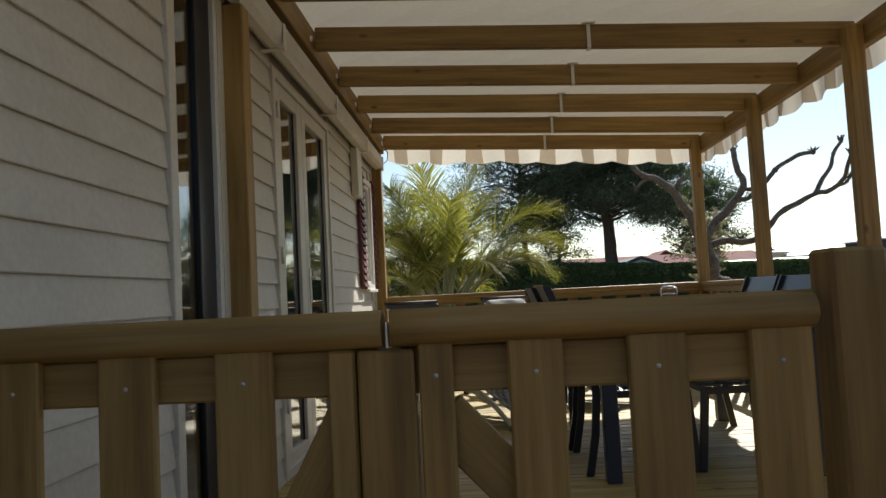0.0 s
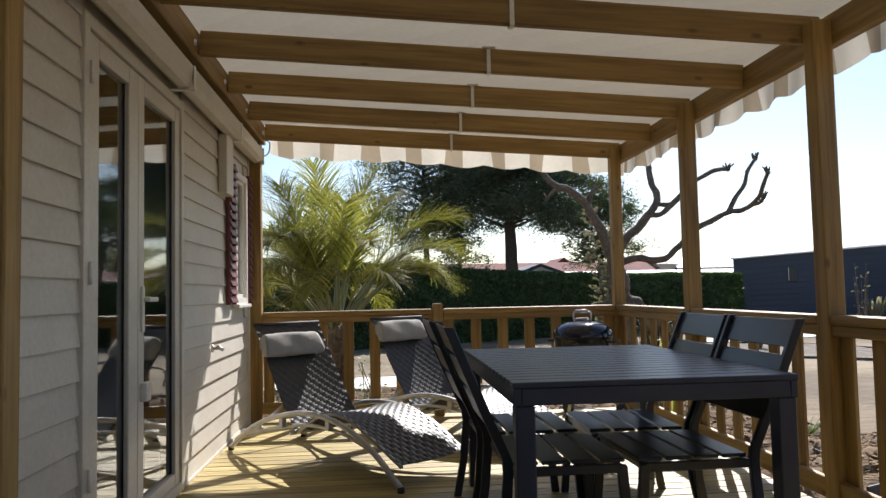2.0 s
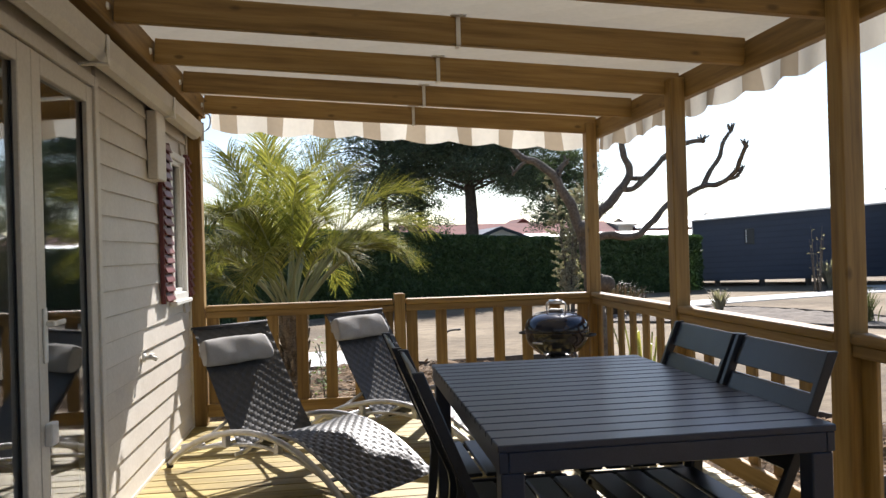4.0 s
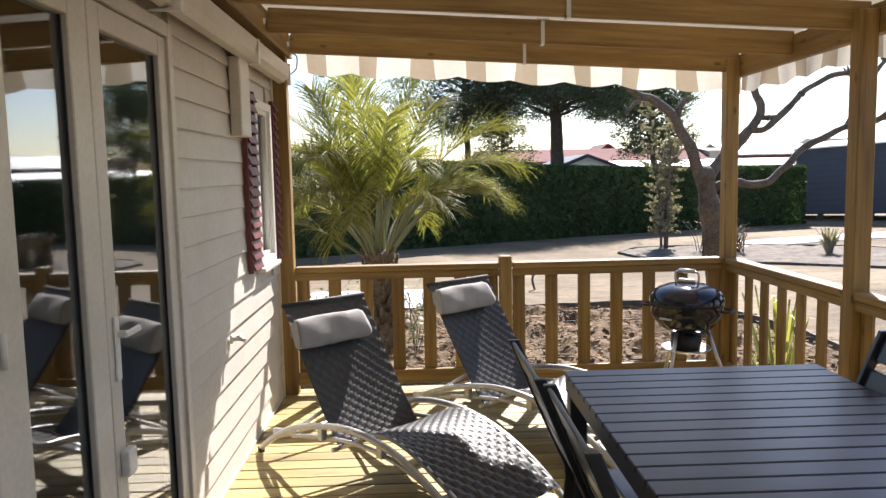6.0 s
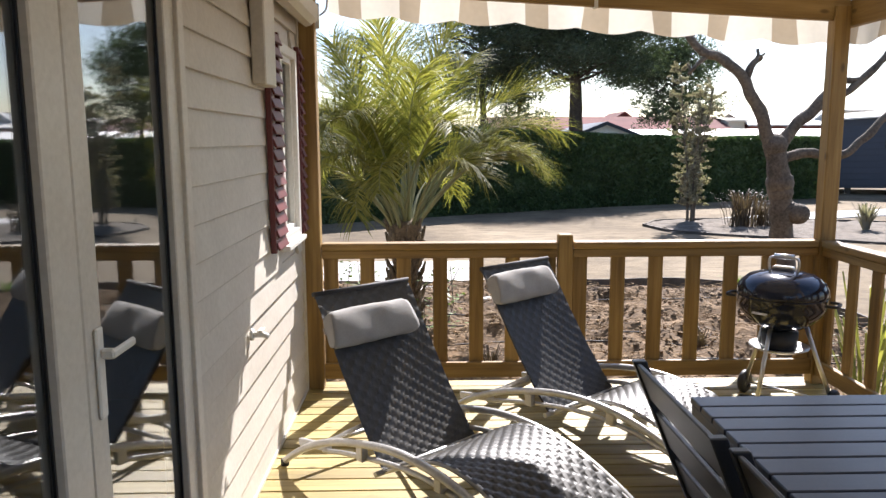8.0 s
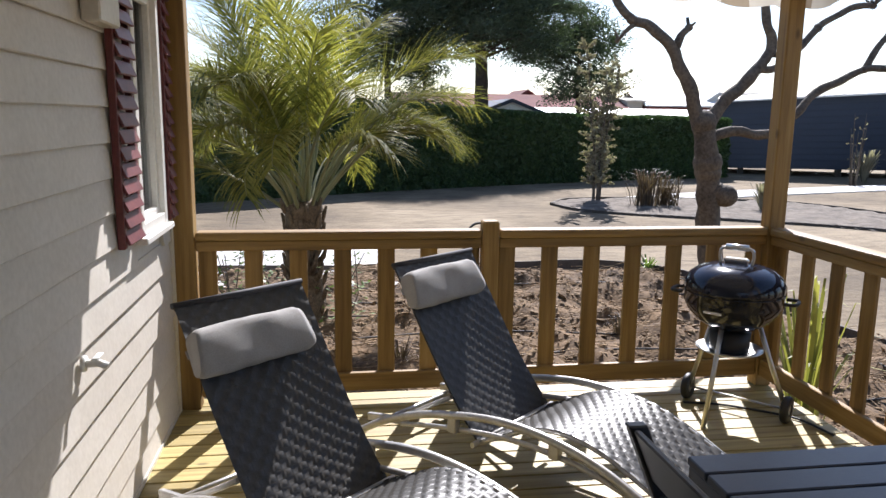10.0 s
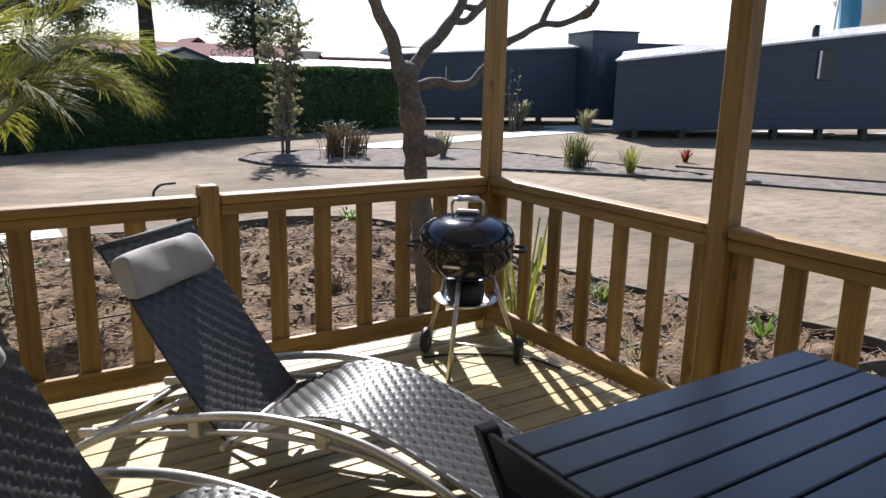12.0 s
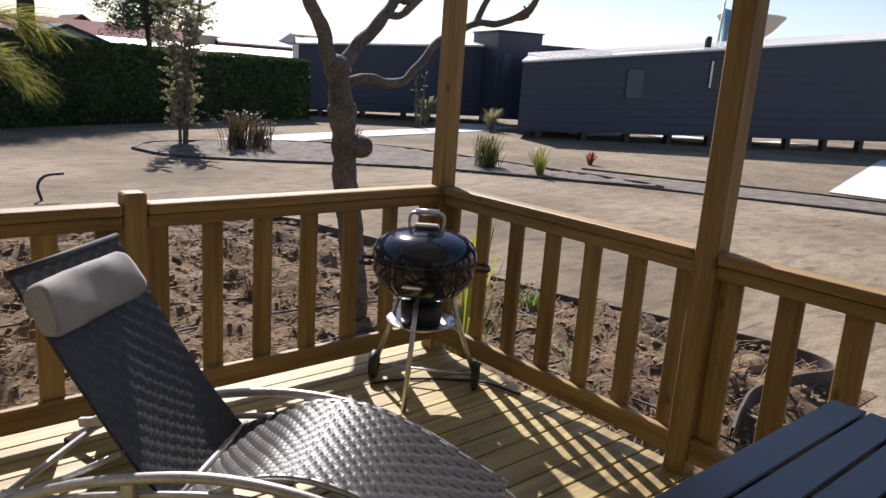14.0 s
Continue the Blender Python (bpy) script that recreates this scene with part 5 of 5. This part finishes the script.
def slender_tree(x, y, height, seed, label, leaf_mat, density=1.0, width=0.55):
    r = random.Random(seed)
    st = thing("slender_tree", label, "tree", at=pose(x, y, GROUND))
    wood_bm, leaf_bm = bmesh.new(), bmesh.new()
    for k in range(6):
        a = k * 2.4
        top = Vector((math.cos(a) * width * 0.55, math.sin(a) * width * 0.55, height * r.uniform(0.7, 1.0)))
        line = smooth_line([(math.cos(a) * 0.08, math.sin(a) * 0.08, -0.05), (math.cos(a) * 0.15, math.sin(a) * 0.15, height * 0.35), top], 8)
        tube(wood_bm, line, lambda t: 0.035 * (1 - t) + 0.006, 6)
        for q in range(int(26 * density)):
            p = line[r.randrange(3, len(line))]
            d = Vector((r.gauss(0, 1), r.gauss(0, 1), r.uniform(0.1, 1.0))).normalized() * r.uniform(0.2, 0.55) * width
            tube(wood_bm, [p, p + d * 0.5, p + d], lambda t: 0.008 * (1 - t) + 0.003, 4)
            for w2 in range(int(14 * density)):
                c = p + d * r.uniform(0.2, 1.1)
                e = Vector((r.gauss(0, 1), r.gauss(0, 1), r.gauss(0, 1))).normalized() * 0.065
                s = e.cross(Vector((r.random(), r.random(), r.random()))).normalized() * 0.03
                leaf_bm.faces.new([leaf_bm.verts.new(v) for v in (c, c + e * 0.5 + s, c + e, c + e * 0.5 - s)])
    part("stemwork", wood_bm, BARK, st)
    part("foliage", leaf_bm, leaf_mat, st)
    return st


slender_tree(8.08, 22.6, 4.2, 61, "slender grey leaved young tree on the island bed", SHRUB_LEAF, 2.1, 0.85)
slender_tree(19.4, 27.2, 2.6, 62, "thin nearly bare shrub before the dark mobile home", SHRUB_LEAF, 0.2, 0.45)

# irrigation lines and the loose hose
for k, y in enumerate((7.35, 7.95, 8.6, 9.3, 10.0, 10.7, 11.5, 12.3)):
    pts = [(-2.0 + 0.9 * i, y + 0.09 * math.sin(i * 1.3 + k * 2), GROUND + 0.075 + 0.03 * math.sin(i * 0.9 + k)) for i in range(9 + (k % 2))]
    single("drip_hose", tube(bmesh.new(), smooth_line(pts, 5), 0.010, 6), HOSE, "thin black irrigation hose lying on the soil", "hose", "irrigation hoses")
for k, x in enumerate((3.9, 4.9, 5.7)):
    pts = [(x + 0.08 * math.sin(i * 1.1 + k), 5.75 + 0.75 * i, GROUND + 0.08 + 0.025 * math.sin(i * 1.7 + k)) for i in range(5)]
    single("drip_hose", tube(bmesh.new(), smooth_line(pts, 5), 0.010, 6), HOSE, "thin black irrigation hose lying on the soil", "hose", "irrigation hoses")
single("hose_end", tube(bmesh.new(), smooth_line([(3.27, 15.8, GROUND - 0.02), (3.22, 15.8, GROUND + 0.22), (3.34, 15.85, GROUND + 0.36), (3.60, 15.9, GROUND + 0.38)], 7), 0.022, 8), HOSE, "bent brown pipe end sticking out of the sand", "pipe")
single("stone", (lambda bm: (bmesh.ops.create_icosphere(bm, subdivisions=2, radius=0.16, matrix=Matrix.Diagonal((1.2, 0.8, 0.55, 1))), bm)[1])(bmesh.new()), CLOD, "pale loose stone on the soil bed", "stone", at=pose(6.45, 6.45, GROUND + 0.06))


# ---- dark mobile homes ----
def mobile_home(a, b, depth, low_a, low_b, top_a, top_b, label, windows=(), chimney=None, skew=0.0, name="mobile_home"):
    """A long box home seen from one side, on short supports, its eaves rising from a to b."""
    a, b = Vector((*a, 0)), Vector((*b, 0))
    way, length = (b - a).normalized(), (b - a).length
    mh = thing(name, label, "mobile home", at=Matrix.Translation(a) @ Matrix.Rotation(math.atan2(way.y, way.x), 4, "Z"))

    def low(x):
        return low_a + (low_b - low_a) * x / length

    def top(x):
        return top_a + (top_b - top_a) * x / length
    bm = bmesh.new()
    vs = [bm.verts.new(v) for v in ((0, 0, low(0)), (length, 0, low(length)), (length, 0, top(length)), (0, 0, top(0)), (skew, depth, low(0)), (length, depth, low(length)), (length, depth, top(length)), (skew, depth, top(0)))]
    for f in ((0, 1, 2, 3), (5, 4, 7, 6), (4, 0, 3, 7), (1, 5, 6, 2), (3, 2, 6, 7), (4, 5, 1, 0)):
        bm.faces.new([vs[i] for i in f])
    part("wall", bm, NAVY_CLAD, mh)
    n = int((max(top_a, top_b) - min(low_a, low_b)) / 0.24)
    for i in range(n):
        z = 0.12 + 0.24 * i
        if low_a + z < top_a - 0.1:
            lb = bmesh.new()
            q = [lb.verts.new(v) for v in ((0.02, -0.018, low(0) + z), (length - 0.02, -0.018, low(length) + z + (top_b - top_a - low_b + low_a) * z / (top_a - low_a)), (length - 0.02, -0.001, low(length) + z + 0.2 + (top_b - top_a - low_b + low_a) * z / (top_a - low_a)), (0.02, -0.001, low(0) + z + 0.2))]
            lb.faces.new(q)
            part("cladding_board", lb, NAVY_CLAD, mh)
    rb = bmesh.new()
    rows = 240
    for j in range(rows):
        x0, x1 = -0.15 + (length + 0.3) * j / rows, -0.15 + (length + 0.3) * (j + 1) / rows
        h = 0.022 if j % 2 else 0.0
        x0c, x1c = max(0, min(length, x0)), max(0, min(length, x1))
        quad(rb, (x0, -0.25, top(x0c) + h), (x1, -0.25, top(x1c) + h), (max(x1, skew * 0.5), depth * 0.5, top(x1c) + h + 0.24), (max(x0, skew * 0.5), depth * 0.5, top(x0c) + h + 0.24))
        quad(rb, (x0, -0.25, top(x0c) - 0.06), (x1, -0.25, top(x1c) - 0.06), (x1, -0.25, top(x1c) + h), (x0, -0.25, top(x0c) + h))
        quad(rb, (max(x0, skew * 0.5), depth * 0.5, top(x0c) + h + 0.24), (max(x1, skew * 0.5), depth * 0.5, top(x1c) + h + 0.24), (max(x1, skew), depth + 0.2, top(x1c)), (max(x0, skew), depth + 0.2, top(x0c)))
    part("roof", rb, ROOF_WHITE, mh, "pale corrugated sheet roof")
    for x, z0, z1, w2 in windows:
        wf = part("window", boxes((x, -0.05, z0, x + w2, -0.021, z1), bevel=0.01), DARK_FRAME, mh)
        part("window_blind", boxes((x + 0.04, -0.056, z0 + 0.06, x + w2 * (0.17 if w2 < 0.78 else 0.9), -0.051, z1 - 0.06)), WHITE if w2 < 0.78 else BLIND, wf)
    for i in range(int(length / 1.9)):
        x = 0.9 + 1.9 * i
        part("support", boxes((x, 0.3, GROUND - 0.05, x + 0.22, 0.6, low(x) + 0.01)), RUBBER_EDGE, mh)
    if chimney:
        part("flue", tube(bmesh.new(), [(chimney, 0.5, top(chimney)), (chimney, 0.5, top(chimney) + 0.5)], 0.13, 10), BLACK_PLASTIC, mh)
    return mh


mobile_home((21.35, 23.6), (43.0, 13.1), 4.2, -0.42, 0.02, 2.16, 5.15, "long dark blue mobile home with pale corrugated roof", [(7.9, 1.6, 2.75, 0.75), (4.3, 1.0, 2.2, 0.8)], 8.0, skew=1.9)
mobile_home((17.2, 32.9), (26.2, 28.6), 4.0, -0.45, -0.30, 2.35, 2.95, "long dark blue mobile home behind the concrete path", [(2.2, 1.2, 1.9, 0.4)])
tall = thing("entrance_block", "tall dark blue flat topped block between the mobile homes", "building", at=pose(24.0, 27.7, 0, 0, 0, -21))
part("wall", boxes((0, 0, -0.3, 2.1, 3.0, 3.42), bevel=0.02), NAVY_CLAD, tall)
part("side_wall", boxes((2.101, 0.7, -0.3, 6.2, 3.0, 3.05), bevel=0.02), NAVY_CLAD, tall)
part("coping", boxes((-0.05, -0.05, 3.422, 2.15, 3.05, 3.49), bevel=0.01), NAVY_CLAD, tall)
part("window", boxes((0.28, -0.05, 1.55, 0.62, -0.001, 2.55), bevel=0.01), BLIND, tall)
for k, x in enumerate((22.6, 26.0, 30.2, 34.5)):
    single("floor_slab", boxes((x, 29.0 - k * 2.6 - 2.0, GROUND, x + 3.0, 29.0 - k * 2.6, GROUND + 0.05)), CONCRETE, "pale slab lying under the raised homes", "slab", "slabs under the homes")


# ---- roofs beyond the hedge ----
def gable_house(x0, x1, y, low, eave, ridge, depth, wall_mat, roof_mat, label, along_x=True, windows=3):
    gh = thing("house", label, "house", "houses beyond the hedge", at=pose((x0 + x1) / 2, y, 0))
    hw = (x1 - x0) / 2
    part("wall", boxes((-hw, 0, low, hw, depth, eave)), wall_mat, gh)
    rb = bmesh.new()
    o = 0.3
    if along_x:
        for y0, y1 in ((-o, depth / 2), (depth + o, depth / 2)):
            quad(rb, (-hw - o, y0, eave - 0.05), (hw + o, y0, eave - 0.05), (hw + o, y1, ridge), (-hw - o, y1, ridge))
            quad(rb, (-hw - o, y0, eave - 0.17), (hw + o, y0, eave - 0.17), (hw + o, y0, eave - 0.05), (-hw - o, y0, eave - 0.05))
    else:
        for s in (-1, 1):
            quad(rb, (s * (hw + o), -o, eave - 0.05), (0, -o, ridge), (0, depth + o, ridge), (s * (hw + o), depth + o, eave - 0.05))
            quad(rb, (s * (hw + o), -o, eave - 0.22), (0, -o, ridge - 0.17), (0, -o, ridge), (s * (hw + o), -o, eave - 0.05))
        gb2 = bmesh.new()
        gb2.faces.new([gb2.verts.new(v) for v in ((-hw, -0.02, eave), (hw, -0.02, eave), (0, -0.02, ridge - 0.08))])
        part("gable", gb2, wall_mat, gh)
    part("roof", rb, roof_mat, gh)
    for k in range(windows):
        x = -hw + (k + 0.5) * 2 * hw / windows
        part("window", boxes((x - 0.4, -0.06, eave - 1.3, x + 0.4, -0.001, eave - 0.4)), DARK_FRAME, gh)
    return gh


gable_house(7.5, 10.9, 37.5, GROUND, 1.72, 2.42, 7.0, ROOF_WHITE, NAVY_CLAD, "small white gabled cabin with dark blue roof", False, 0)
gable_house(11.0, 27.5, 42.0, GROUND, 1.62, 2.15, 5.5, ROOF_WHITE, ROOF_WHITE, "low mobile home with bright pale roof")
gable_house(-12.0, 5.5, 42.0, GROUND, 1.6, 2.2, 5.0, ROOF_WHITE, ROOF_WHITE, "low mobile home with bright pale roof")
gable_house(6.0, 24.0, 60.0, GROUND, 2.45, 3.45, 8.0, ROOF_RED, ROOF_RED, "long building with red tiled roof")
gable_house(16.6, 18.4, 66.0, GROUND, 3.2, 3.95, 5.0, ROOF_RED, ROOF_RED, "red gabled building end", False, 0)
gable_house(24.5, 25.8, 61.0, GROUND, 3.1, 3.3, 4.0, RENDER_WALL, RENDER_WALL, "ochre rendered building side", True, 0)
gable_house(26.0, 33.5, 60.5, GROUND, 2.75, 3.7, 7.0, ROOF_RED, ROOF_WHITE, "red walled building with pale roof", True, 2)
gable_house(31.5, 34.0, 62.0, GROUND, 2.9, 3.9, 6.0, ROOF_WHITE, ROOF_WHITE, "white gabled house end", False, 0)
gable_house(36.0, 41.0, 66.0, GROUND, 4.0, 4.2, 6.0, RENDER_WALL, RENDER_WALL, "pale flat topped building", True, 2)

# water slide beyond the roofs
ws = thing("water_slide", "blue and white water slide above the roofs", "water slide", at=pose(71.5, 45.0, 0))
sb = bmesh.new()
rim = [[sb.verts.new((x + 0.25 * math.sin(i * 0.5) - 0.03 * i, y, 4.5 + i * 0.75)) for x, y in ((0.7, 0.0), (1.2, 0.5), (4.6, 1.0), (5.2, 0.5))] for i in range(8)]
for lo_row, hi_row in zip(rim, rim[1:]):
    for k in range(3):
        sb.faces.new((lo_row[k], lo_row[k + 1], hi_row[k + 1], hi_row[k]))
part("chute", sb, SIGN_BLUE, ws)
part("tower_leg", tube(bmesh.new(), [(-0.3, 0, GROUND), (0.2, 0, 10.5)], 0.12, 8), WHITE, ws)
part("tower_leg", tube(bmesh.new(), [(5.6, 0.6, GROUND), (5.3, 0.6, 9.8)], 0.12, 8), WHITE, ws)
part("bowl", lathe(bmesh.new(), [(0.6, 6.8), (2.4, 8.2), (3.6, 9.6), (3.6, 9.75)], 24, (9.5, 2, 0)), WHITE, ws)
